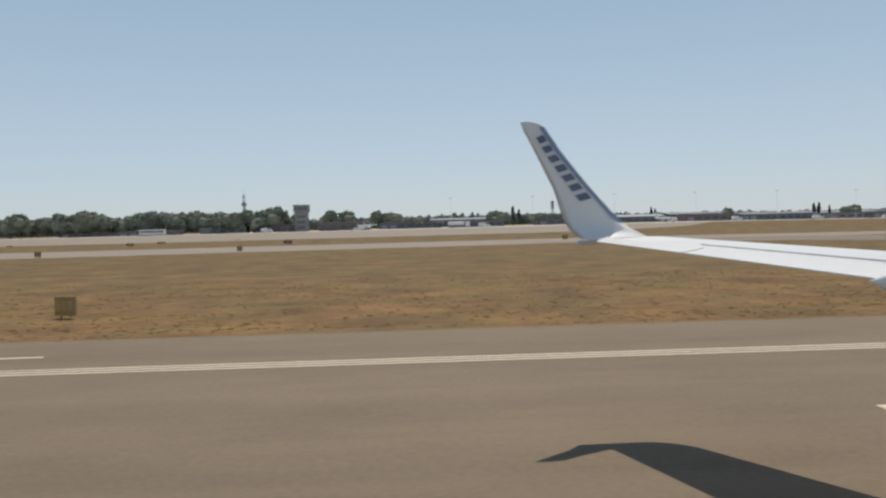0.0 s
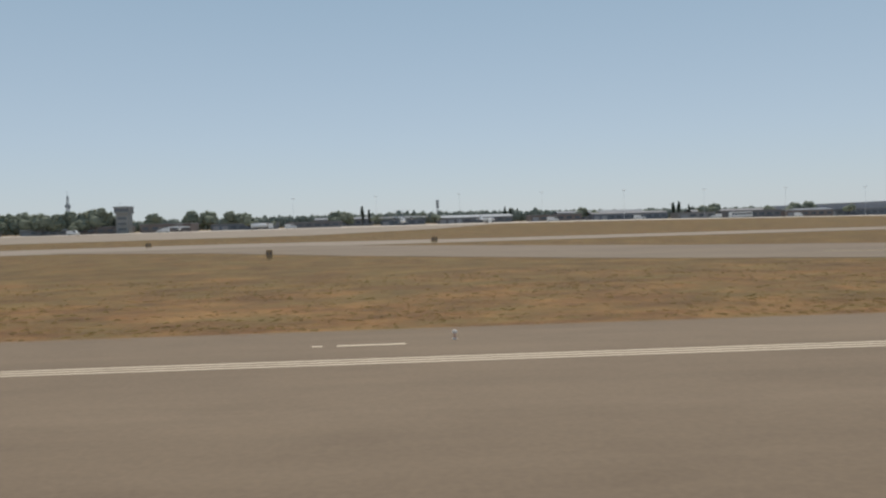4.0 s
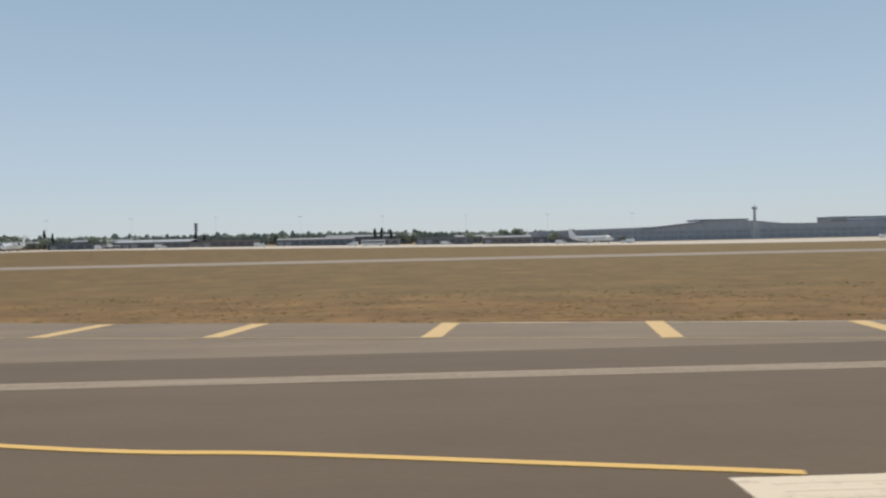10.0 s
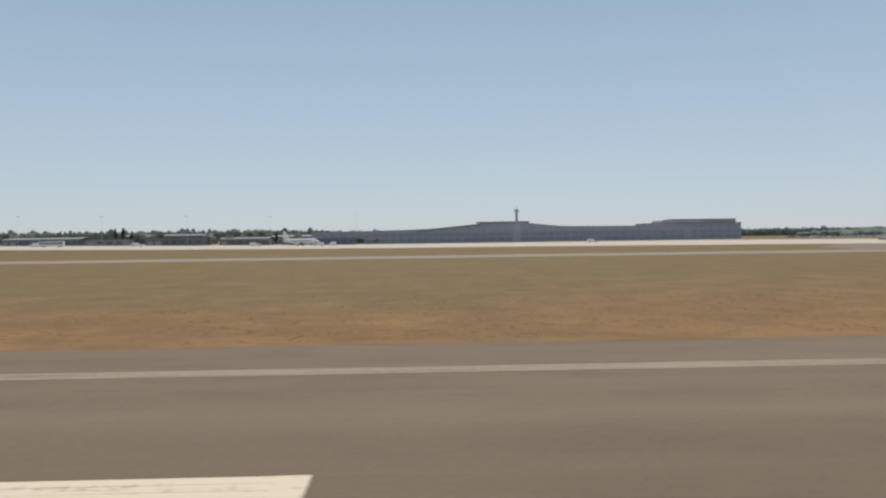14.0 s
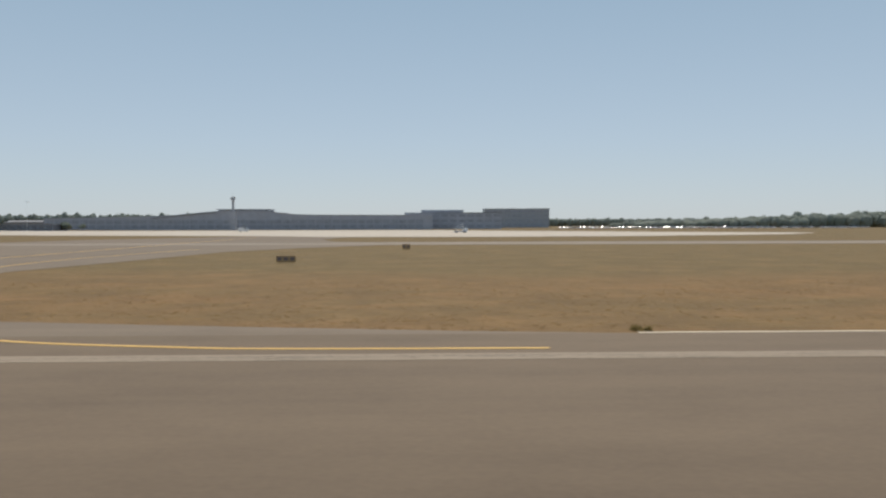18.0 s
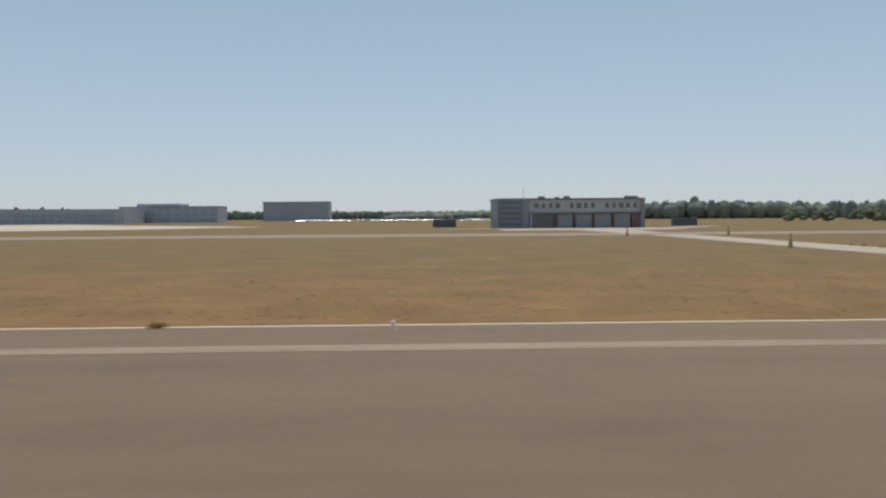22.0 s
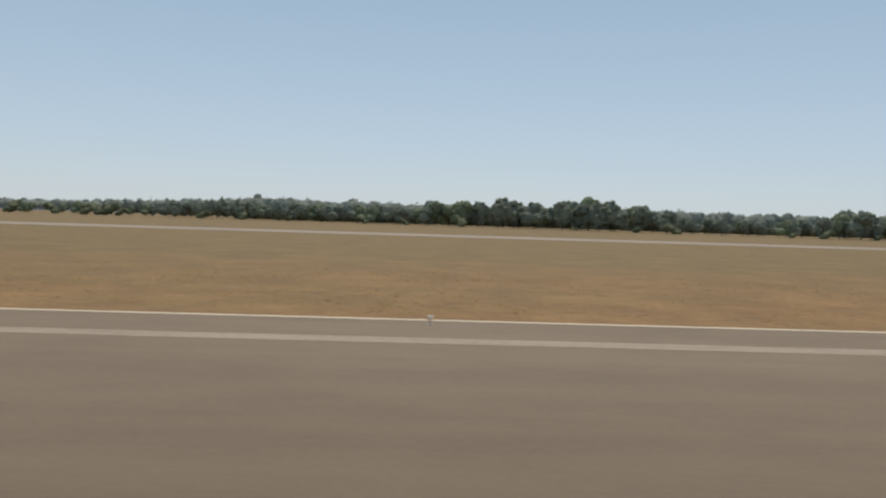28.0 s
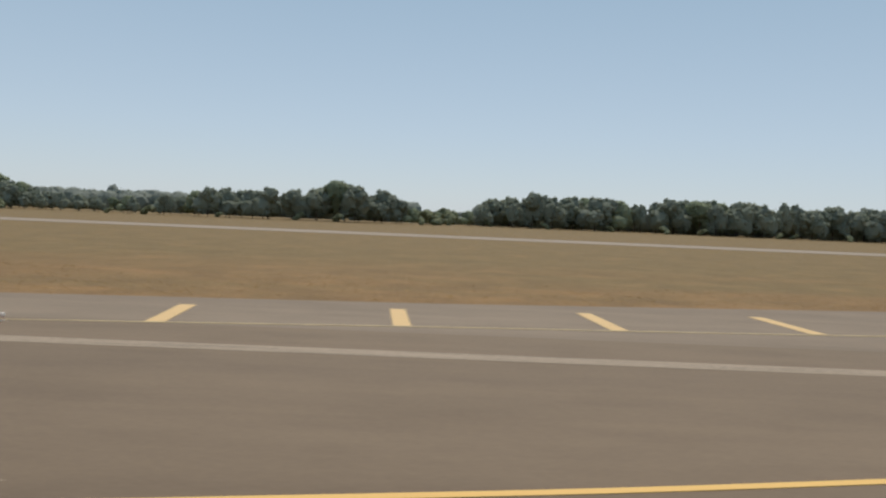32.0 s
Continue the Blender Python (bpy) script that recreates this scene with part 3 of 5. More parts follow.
yellow([(1500, 4.5), (1520, 7.3), (1537, 10.0), (1547.2, 11.95), (1570, 17), (1640, 42)], 0.26)

# square link: centre line, two runway curves, two corner curves
yellow([(592.2, 240), (592.0, 150), (591.9, 90), (591.8, 47.0)], 0.3)
yellow([(591.8, 52), (591.6, 45.5), (590.9, 39.0), (589.5, 33.8), (587.4, 28.7), (585.1, 24.7)], 0.26)
yellow([(584.4, 22.95), (582.5, 20.3), (580.8, 18.1), (575, 13), (562, 6.4)], 0.26)
yellow([(591.8, 52), (592.0, 45.5), (592.7, 39.5), (593.9, 34.3), (595.7, 30.5), (598.6, 24.5)], 0.26)
yellow([(599.5, 22.95), (601.8, 19.7), (607, 14.8), (618, 8.5)], 0.26)
yellow([(544.6, 25.05), (551.2, 25.5), (557.1, 27.0), (564.5, 31.2), (570.6, 37.6), (573.8, 43.5), (577.4, 52.1), (579.2, 62.7), (578.4, 86), (573.0, 130)], 0.26)
yellow([(606.5, 126), (602.4, 100), (601.6, 86), (602.7, 70.9), (606.9, 52.2), (613, 39.1), (619.5, 31.6), (627.1, 27.3), (633.2, 25.65), (637, 25.15), (645.1, 24.95)], 0.26)

# closed-taxiway cross
cross = thing("closed_cross", 909.3, 32.3, 0, 0, "yellow closed-taxiway cross painted on dark asphalt", "marking", "", "structure")
for s in (-1, 1):
    bm = B()
    prism(bm, [(-4.1, -2.95 * s), (-2.0, -2.95 * s), (4.1, 2.95 * s), (2.0, 2.95 * s)], 0.015, LAY + 0.002 + 0.004 * s)
    part("cross_bar", bm, M_YELP, cross)
bm = B()
ribbon(bm, curve([(913.8, 41.0), (914.6, 38.3), (915.8, 35.1), (916.8, 32.7), (917.4, 32.1)], 4), 0.15, 0.0, 0.06)
tagged(part("kerb", bm, M_LINE), "pale concrete kerb round the grass corner", "kerb", kind="structure")


bm = B()
ribbon(bm, curve([(918.0, 31.7), (920.1, 30.8), (922.5, 29.9), (923.7, 29.3)], 4), 0.11, 0.015, LAY)
marking(bm, M_LINE, "thin white line at the edge of the pavement", "edge_line")
for pts in ([(909.1, 35.6), (909.8, 36.9)], [(905.3, 38.0), (906.1, 38.0)]):
    bm = B()
    ribbon(bm, pts, 0.16, 0.015, LAY)
    marking(bm, M_WORN, "short worn dash on the dark asphalt", "dash")


# ---- the airliner's wing, standing where the ride begins ----
def foil(xl, xt, y, z, thick, n=7):
    """A wing section from leading edge xl to trailing edge xt (x is forward), upper side then lower side."""
    up, lo = [], []
    for i in range(n + 1):
        u = i / n
        x = xl + (xt - xl) * u
        h = thick * (1.48 * math.sqrt(u) - 0.63 * u - 1.76 * u * u + 1.42 * u ** 3 - 0.51 * u ** 4) * 2.0
        up.append((x, y, z + h * 0.62))
        lo.append((x, y, z - h * 0.38))
    return up + lo[-2:0:-1]


wing = thing("aircraft_wing", 0.106, 0.53, 0.195, 0, "white swept airliner wing with an upturned winglet over the runway", "aircraft wing")
wing.scale = (0.945, 0.945, 0.945)
ROOT_Y, TIP_Y = 1.6, 16.1


def te(y):
    return 3.55 + (16.1 - y) * 0.305


def le(y):
    return 5.05 + (16.1 - y) * 0.55


def wz(y):
    return 3.52 - (16.1 - y) * 0.062


bm = B()
loft(bm, [foil(le(y), te(y) + 0.18 * (le(y) - te(y)), y, wz(y), 0.10 * (le(y) - te(y)) * 0.55) for y in np.linspace(ROOT_Y, TIP_Y, 12)])
part("wing_box", bm, M_SHELL, wing, soft=True)


def trailing(y0, y1, name):
    bm = B()
    rings = []
    for y in np.linspace(y0, y1, 6):
        c = le(y) - te(y)
        x0, x1 = te(y) + 0.175 * c, te(y)
        z = wz(y) + 0.012 * c
        rings.append([(x0, y, z + 0.035), (x1, y, z - 0.035), (x1, y, z - 0.05), (x0, y, z - 0.07)])
    loft(bm, rings)
    return part(name, bm, M_SHELL, wing)


trailing(ROOT_Y, 9.3, "flap")
trailing(9.36, 13.3, "aileron")
trailing(13.36, TIP_Y, "trailing_edge")
for f in (0.18, 0.42):
    bm = B()
    pts = [(te(y) + f * (le(y) - te(y)), y, wz(y)) for y in np.linspace(ROOT_Y + 0.5, 15.3 - (0 if f < 0.3 else 1.2), 10)]
    rings = []
    for x, y, z in pts:
        c = le(y) - te(y)
        u = 1 - f
        h = 0.055 * c * (1.48 * math.sqrt(u) - 0.63 * u - 1.76 * u * u + 1.42 * u ** 3 - 0.51 * u ** 4) * 2 * 0.62
        rings.append([(x - 0.016, y, z + h - 0.02), (x + 0.016, y, z + h - 0.02), (x + 0.016, y, z + h + 0.004), (x - 0.016, y, z + h + 0.004)])
    loft(bm, rings)
    part("panel_seam", bm, M_GAP, wing)
for y, n in ((9.5, 0.86), (5.2, 1.6)):
    bm = B()
    rings = []
    for i in range(9):
        u = i / 8
        r = 0.19 * math.sin(math.pi * min(1, u * 0.92 + 0.08)) ** 0.6
        x = te(y) + 1.8 - u * (1.5 + n * 0.55)
        rings.append([(x, y + r * math.cos(a), wz(y) - (0.02 if y > 9 else 0.18) - 0.2 * (1 - u) + r * 1.3 * math.sin(a)) for a in np.linspace(0, 2 * math.pi, 11)[:-1]])
    loft(bm, rings)
    part("flap_fairing", bm, M_SHELL, wing, soft=True)


# winglet: a blend that turns up, then a tall swept blade
def winglet_ring(xl, xt, y, z, th, lean):
    pts = []
    for px, _, pz in foil(xl, xt, 0, 0, th):
        pts.append((px, y - pz * math.cos(lean), z + pz * math.sin(lean)))
    return pts


rings = [foil(le(16.1), te(16.1), 16.1, 3.52, 0.05)]
for u, (xl, xt, y, z) in ((0.35, (4.72, 3.30, 16.42, 3.56)), (0.7, (4.42, 3.14, 16.64, 3.74)), (1.0, (4.16, 3.02, 16.74, 3.96))):
    rings.append(winglet_ring(xl, xt, y, z, 0.05, math.pi / 2 * (1 - u * 0.93)))
for xl, xt, y, z in ((3.62, 2.84, 16.80, 4.6), (3.05, 2.50, 16.88, 5.35), (2.74, 2.26, 16.93, 5.85), (2.66, 2.22, 16.94, 5.97), (2.50, 2.20, 16.95, 6.04)):
    rings.append(winglet_ring(xl, xt, y, z, 0.032, 0.09))
bm = B()
loft(bm, rings)
blade = part("winglet", bm, M_SHELL, wing, soft=True)


def blade_edge(z):
    zs = [3.75, 3.96, 4.6, 5.35, 5.85, 5.97]
    return (float(np.interp(z, zs, [4.42, 4.16, 3.62, 3.05, 2.74, 2.66])), float(np.interp(z, zs, [3.14, 3.02, 2.84, 2.50, 2.26, 2.22])),
            float(np.interp(z, zs, [16.64, 16.74, 16.80, 16.88, 16.93, 16.94])))


bm = B()
rings = []
for z in np.linspace(3.86, 5.93, 9):
    xl, xt, y = blade_edge(z)
    rings.append([(xl + 0.004, y - 0.022, z), (xl - 0.11, y - 0.040, z), (xl - 0.11, y - 0.030, z), (xl + 0.004, y - 0.010, z)])
loft(bm, rings)
part("leading_edge_stripe", bm, M_STRIPE, blade, "muted blue stripe along the leading edge")
for i in range(7):
    bm = B()
    z = 5.72 - i * 0.205
    rings = []
    for k in (0.0, 1.0):
        zz = z - 0.125 * k
        xl, xt, y = blade_edge(zz)
        m = xl - 0.155 - 0.006 * i
        w = 0.15 + 0.014 * i
        rings.append([(m, y - 0.046, zz + 0.03), (m - w, y - 0.046, zz - 0.03), (m - w, y - 0.036, zz - 0.03), (m, y - 0.036, zz + 0.03)])
    loft(bm, rings)
    part("livery_bar", bm, M_NAVY, blade, "dark blue livery mark")
bm = B()
box(bm, 3.22, 3.62, 16.2, 16.34, 3.44, 3.52, 0.02)
part("navigation_lamp", bm, M_GAP, wing, "small dark lamp housing at the tip")
gear = part("landing_gear", rod(B(), (8.6, 1.75, 0.376), (8.6, 1.75, 2.5), 0.11, 0.16, 10), M_ALU, wing, "grey main landing-gear leg")
for dy in (-0.32, 0.32):
    bm = B()
    rod(bm, (8.6, 1.75 + dy - 0.17, 0.376), (8.6, 1.75 + dy + 0.17, 0.376), 0.55, 0.55, 20)
    wheel = part("tyre", bm, M_RUBBER, gear, "black rubber tyre")


# ---- lights along the runway ----
def edge_light():
    r = thing("edge_light", lights_x[0], 27.3, 0.03, 0, "small white runway edge light on a square base", "runway light", "runway edge lights")
    part("base", box(B(), -0.08, 0.08, -0.08, 0.08, -0.01, 0.03, 0.01), M_LAMP, r)
    part("stem", rod(B(), (0, 0, 0.02), (0, 0, 0.20), 0.035, 0.03), M_PINK, r)
    bm = B()
    loft(bm, [[(q * math.cos(a), q * math.sin(a), z) for a in np.linspace(0, 2 * math.pi, 11)[:-1]] for q, z in ((0.05, 0.18), (0.085, 0.21), (0.085, 0.25), (0.055, 0.29), (0.015, 0.31))])
    part("lamp_head", bm, M_LAMP, r, "white glass lamp head")
    return r


light0 = edge_light()
for x in lights_x[1:]:
    again(light0, x, 27.3, 0.03)


def stop_light():
    r = thing("stop_bar_light", 571.8, 40.8, 0.02, 0, "slim red-brown stop-bar light on a short stem across the taxiway", "taxiway light", "stop bar lights")
    part("base", rod(B(), (0, 0, -0.01), (0, 0, 0.05), 0.11, 0.09, 10), M_BROWNW, r)
    part("stem", rod(B(), (0, 0, 0.04), (0, 0, 0.16), 0.03, 0.03), M_SIGNB, r)
    part("lamp_head", box(B(), -0.055, 0.055, -0.08, 0.08, 0.14, 0.33, 0.02), M_PINK, r, "faded red-brown lamp housing")
    return r


def inset_light():
    r = thing("inset_light", 576.8, 40.6, 0.02, 0, "low pale inset taxiway light with a domed cap", "taxiway light", "inset lights")
    part("ring", rod(B(), (0, 0, -0.01), (0, 0, 0.04), 0.17, 0.15, 12), M_BROWNW, r)
    bm = B()
    loft(bm, [[(q * math.cos(a), q * math.sin(a), z) for a in np.linspace(0, 2 * math.pi, 11)[:-1]] for q, z in ((0.12, 0.03), (0.12, 0.08), (0.08, 0.12), (0.02, 0.13))])
    part("dome", bm, M_LAMP, r, "pale metal dome", True)
    return r


stop0 = stop_light()
for x in (578.6, 582.5, 588.2, 595.6, 601.3, 607.1, 612.6):
    again(stop0, x, 40.8, 0.02)
for x, y in ((163.8, 40.6), (165.6, 45.2), (184.8, 35.5), (187.1, 31.6)):
    again(stop0, x, y, 0.02)
inset0 = inset_light()
for x in (572.4, 580.8, 585.2, 591.9, 597.6, 603.5, 609.3):
    again(inset0, x, 40.6, 0.02)


# ---- guidance boards ----
def board(x, y, rz, w, h, face, label, bars=3, legs=2, foot=0.16):
    r = thing("guidance_board", x, y, 0, rz, label, "airfield sign", "guidance boards")
    part("panel", box(B(), -w / 2, w / 2, -0.10, 0.10, foot, h, 0.02), M_SIGNB, r)
    part("face", box(B(), -w / 2 + 0.05, w / 2 - 0.05, -0.115, -0.095, foot + 0.05, h - 0.05), face, r)
    for i in range(bars):
        cx = -w / 2 + w * (i + 0.5) / bars
        part("writing_bar", box(B(), cx - w * 0.12, cx + w * 0.12, -0.122, -0.11, foot + h * 0.22, h * 0.82), M_SIGNB if face is M_SIGNY else M_PINK if face is M_SIGNR else M_BROWNW, r, "unreadable marking")
    for i in range(legs):
        cx = (-0.5 + (i + 0.5) / legs) * w
        part("leg", rod(B(), (cx, 0, -0.03), (cx, 0, foot + 0.02), 0.04), M_SIGNB, r)
        part("foot_plate", box(B(), cx - 0.12, cx + 0.12, -0.12, 0.12, -0.03, 0.03), M_SIGNB, r)
    return r


board(-16.4, 38.5, -20, 1.15, 1.05, M_SIGNY, "olive-yellow guidance board on dry grass beside the runway", 3)
board(501.4, 37.9, 72, 1.0, 0.95, M_SIGNY, "yellow guidance board seen almost edge-on in dry grass", 2)
board(683.2, 37.9, -35, 1.0, 0.95, M_SIGNY, "dark yellow guidance board standing in dry grass", 2)
board(1395.8, 39.0, 52, 1.0, 1.10, M_SIGNY, "dark yellow distance board standing in dry grass", 1)
board(557.6, 80.5, 0, 3.3, 0.86, M_SIGNB, "wide dark guidance board seen from behind near the taxiway", 4, 3)
board(627.9, 79.5, 0, 1.9, 0.82, M_SIGNB, "dark guidance board seen from behind near the taxiway", 3)
board(561.5, 135.0, 0, 2.7, 0.85, M_SIGNB, "dark guidance board by the parallel taxiway", 3, 3)
board(639.0, 121.0, 0, 1.2, 0.9, M_SIGNB, "small dark guidance board by the parallel taxiway", 2)
for x, y, w in ((75.1, 97.0, 0.75), (33.5, 180, 1.3), (96, 153, 1.2), (-34, 215, 2.4), (-33, 152, 1.0), (-59, 268, 2.4), (-78.5, 251, 2.6), (-82.5, 235, 2.2), (-67, 145, 1.2), (-129, 260, 2.0)):
    board(x, y, 0, w, 1.15, M_SIGNB, "small brown guidance board on the grass between the taxiways", 2)
board(899.2, 40.6, 0, 1.15, 1.0, M_SIGNR, "dark red mandatory board with a pale mark beside the closed taxiway", 1, 2, 0.2)
board(919.6, 40.4, 0, 1.15, 1.0, M_SIGNR, "dark red mandatory board with a pale mark at a grass corner", 1, 2, 0.2)
post = thing("marker_post", 904.4, 90.5, 0, 0, "dark marker post beside the concrete road", "post")
part("pole", rod(B(), (0, 0, -0.05), (0, 0, 1.5), 0.07, 0.06), M_SIGNB, post)
part("housing", rod(B(), (0, 0, -0.03), (0, 0, 0.95), 0.30, 0.14, 12), M_SIGNB, post, "tapered brown housing")
part("cap", rod(B(), (0, 0, 1.28), (0, 0, 1.62), 0.13, 0.09, 10), M_SIGNB, post)
again(post, 900.4, 147.5, 0)
again(post, 919.4, 147.5, 0)


# ---- trees ----
def lump_ball(level):
    ball = bmesh.new()
    bmesh.ops.create_icosphere(ball, subdivisions=level, radius=1)
    ball.verts.ensure_lookup_table()
    bv = np.array([v.co[:] for v in ball.verts])
    bf = np.array([[v.index for v in f.verts] for f in ball.faces])
    ball.free()
    return bv, bf


BALL_1, BALL_2 = lump_ball(1), lump_ball(2)


def sprigs(rng, centres, radii, size):
    """One small uneven leaf clump, facing outwards, for each centre and direction."""
    n = len(centres)
    d = rng.normal(size=(n, 3))
    d /= np.linalg.norm(d, axis=1)[:, None]
    p = centres + d * radii * rng.uniform(0.85, 1.12, (n, 1))
    face = d + rng.normal(size=(n, 3)) * 0.45
    a = np.cross(face, rng.normal(size=(n, 3)))
    a /= np.linalg.norm(a, axis=1)[:, None] + 1e-6
    b = np.cross(face, a)
    b /= np.linalg.norm(b, axis=1)[:, None] + 1e-6
    k = size * rng.uniform(0.5, 1.3, (n, 1))
    quads = np.stack([p + a * k, p + b * k * 0.8, p - a * k * 0.9, p - b * k * 0.7], 1)
    return quads.reshape(-1, 3), np.arange(4 * n).reshape(-1, 4)


def crown_mesh(name, seed, material, w, h, z0, count, size, shape):
    """A crown: a few limbs' masses, closely set boughs over them and many small leaf clumps, with gaps."""
    rng = np.random.default_rng(seed)
    masses, boughs = [], []
    tall = h - z0
    for i in range(max(4, shape // 5)):
        a = i * 2.4 + rng.uniform(-0.5, 0.5)
        u = rng.uniform(0.22, 0.72) if i else 0.60
        rad = 0 if i == 0 else w * rng.uniform(0.12, 0.26) * (1.25 - u * 0.8)
        r = w * rng.uniform(0.20, 0.27) * (1.15 - 0.45 * u)
        masses.append((np.array((rad * math.cos(a), rad * math.sin(a), z0 + tall * u)), np.array((r, r, min(tall * rng.uniform(0.22, 0.30), tall * (1 - u) * 0.97, tall * u)))))
    vs, fs, k = [], [], 0
    for c, r in masses:
        v = c + BALL_2[0] * r * (0.94 + 0.06 * rng.normal(size=(len(BALL_2[0]), 1)).clip(-1.5, 1.5))
        vs.append(v)
        fs += (BALL_2[1] + k).tolist()
        k += len(v)
        for i in range(shape // 2):
            d = rng.normal(size=3)
            d /= np.linalg.norm(d)
            q = w * rng.uniform(0.045, 0.085)
            boughs.append((c + d * r * 0.93, q))
    for c, q in boughs:
        v = c + BALL_1[0] * q * rng.uniform(0.8, 1.2, (len(BALL_1[0]), 1)) * np.array((1.1, 1.1, 0.8))
        vs.append(v)
        fs += (BALL_1[1] + k).tolist()
        k += len(v)
    pick = rng.integers(len(boughs), size=count)
    v, f = sprigs(rng, np.array([boughs[i][0] for i in pick]), np.array([[boughs[i][1]] * 3 for i in pick]), size)
    vs.append(v)
    fs += (f + k).tolist()
    me = bpy.data.meshes.new(name)
    me.from_pydata((np.concatenate(vs) * S).tolist(), [], fs)
    me.materials.append(material)
    return me


def tree(label, seed, material, w, h, z0, count, size, shape, group):
    count, size = int(count * 1.5), size * 0.62
    kind = "bush" if h < 6 else "tree"
    r = thing(kind, 0, 0, 0, 0, label, kind, group)
    bm = B()
    rod(bm, (0, 0, -0.3), (0.1, 0, h * 0.45), 0.03 * h * 0.5, 0.02 * h * 0.4, 8)
    for i in range(4):
        a = i * 1.7 + seed
        rod(bm, (0.05, 0, h * (0.25 + 0.05 * i)), (w * 0.26 * math.cos(a), w * 0.26 * math.sin(a), h * (0.55 + 0.06 * i)), 0.16, 0.05, 6)
    part("trunk", bm, M_BARK, r)
    c = new("crown", crown_mesh("crown", seed, material, w, h, z0, count, size, shape))
    c.parent = r
    return r


def grow(kinds, rows):
    """Place trees: the first of each kind moves into place, the rest are copies, turned and scaled."""
    used = set()
    for k, x, y, s in rows:
        src = kinds[k]
        m = pose(x * S, y * S, gz(x, y) * S, 0, 0, random.uniform(0, 360))
        if k in used:
            ob = copy_thing(src, m)
        else:
            used.add(k)
            ob = src
            ob.matrix_basis = m
        ob.scale = (s * random.uniform(0.9, 1.15), s * random.uniform(0.9, 1.15), s)


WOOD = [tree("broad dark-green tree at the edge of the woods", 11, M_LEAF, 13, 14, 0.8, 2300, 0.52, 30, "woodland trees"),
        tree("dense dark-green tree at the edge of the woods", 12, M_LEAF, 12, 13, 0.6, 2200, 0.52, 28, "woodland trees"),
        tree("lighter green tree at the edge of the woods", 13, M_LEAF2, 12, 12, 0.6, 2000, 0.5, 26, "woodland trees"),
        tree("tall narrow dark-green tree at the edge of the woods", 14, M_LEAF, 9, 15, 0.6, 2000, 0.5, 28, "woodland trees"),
        tree("low straw-green bush on the far side of the taxiway", 15, M_BUSH, 8, 4.5, 0.0, 700, 0.45, 14, "bushes")]
OLD = [tree("round dark-green tree beside the old apron", 21, M_LEAF, 14, 13.5, 0.8, 2300, 0.52, 30, "apron trees"),
       tree("wide dark-green tree beside the old apron", 22, M_LEAF, 16, 12.5, 0.8, 2400, 0.52, 32, "apron trees"),
       tree("dark cypress behind the old apron", 23, M_PINE, 3.2, 13, 0.4, 420, 0.4, 12, "cypresses"),
       tree("low dark-green shrub beside the old apron", 24, M_LEAF, 7, 5.5, 0.2, 420, 0.45, 9, "shrubs")]
rng = random.Random(5)
rows = []


def edge_y(x):
    """The line of the wood's edge."""
    return float(np.interp(x, [1050, 1200, 1300, 1360, 1430, 1525, 1560], [400, 395, 380, 347, 342, 366, 418]))


x = 1048.0
while x < 1850:
    h = float(np.interp(x, [1046, 1110, 1121, 1146, 1154, 1166, 1176, 1182, 1210, 1231, 1248, 1256, 1264, 1277, 1290, 1302, 1309, 1325, 1345, 1358, 1366, 1400, 1426, 1434, 1449,
                            1461, 1470, 1490, 1510, 1520, 1526, 1552, 1563, 1574, 1596, 1700, 1850],
                        [6, 7, 8.5, 10, 11.3, 10, 7.5, 10, 10, 10.5, 10, 13, 12, 14, 16.3, 14.5, 13.5, 17, 16.5, 12.5, 8.5, 8.5, 10, 13, 15.3,
                         13.5, 17.5, 19.3, 18.5, 16, 8, 8, 14.5, 18.3, 20.3, 20.3, 19]))
    for dy, q in ((0, 1.0), (17, 1.0)):
        if h < 8 and dy > 10:
            continue
        k = rng.choice([0, 0, 1, 1, 2, 3]) if h > 8 else rng.choice([2, 4])
        hk = (14, 13, 12, 15, 4.5)[k]
        rows.append((k, x + rng.uniform(-3, 3), edge_y(x) + dy + rng.uniform(-5, 5), min(2.1, h * q * rng.uniform(0.84, 1.08) / hk)))
    x += rng.uniform(6.2, 8.6) * (1.25 if h > 15 else 0.7 if h < 11 and x < 1260 else 1.0)
for i in range(26):
    x = 1080 + i * 28.5 + rng.uniform(-13, 13)
    rows.append((4, x, edge_y(x) - 9 + rng.uniform(-6, 4), rng.uniform(0.45, 1.0)))
grow(WOOD, rows)
rows = []
x = -330.0
while x < -66:
    for y in (428, 442):
        rows.append((rng.choice([0, 1]), x + rng.uniform(-3, 3), y + rng.uniform(-5, 5), rng.uniform(0.86, 1.12)))
    x += rng.uniform(6.5, 9.5)
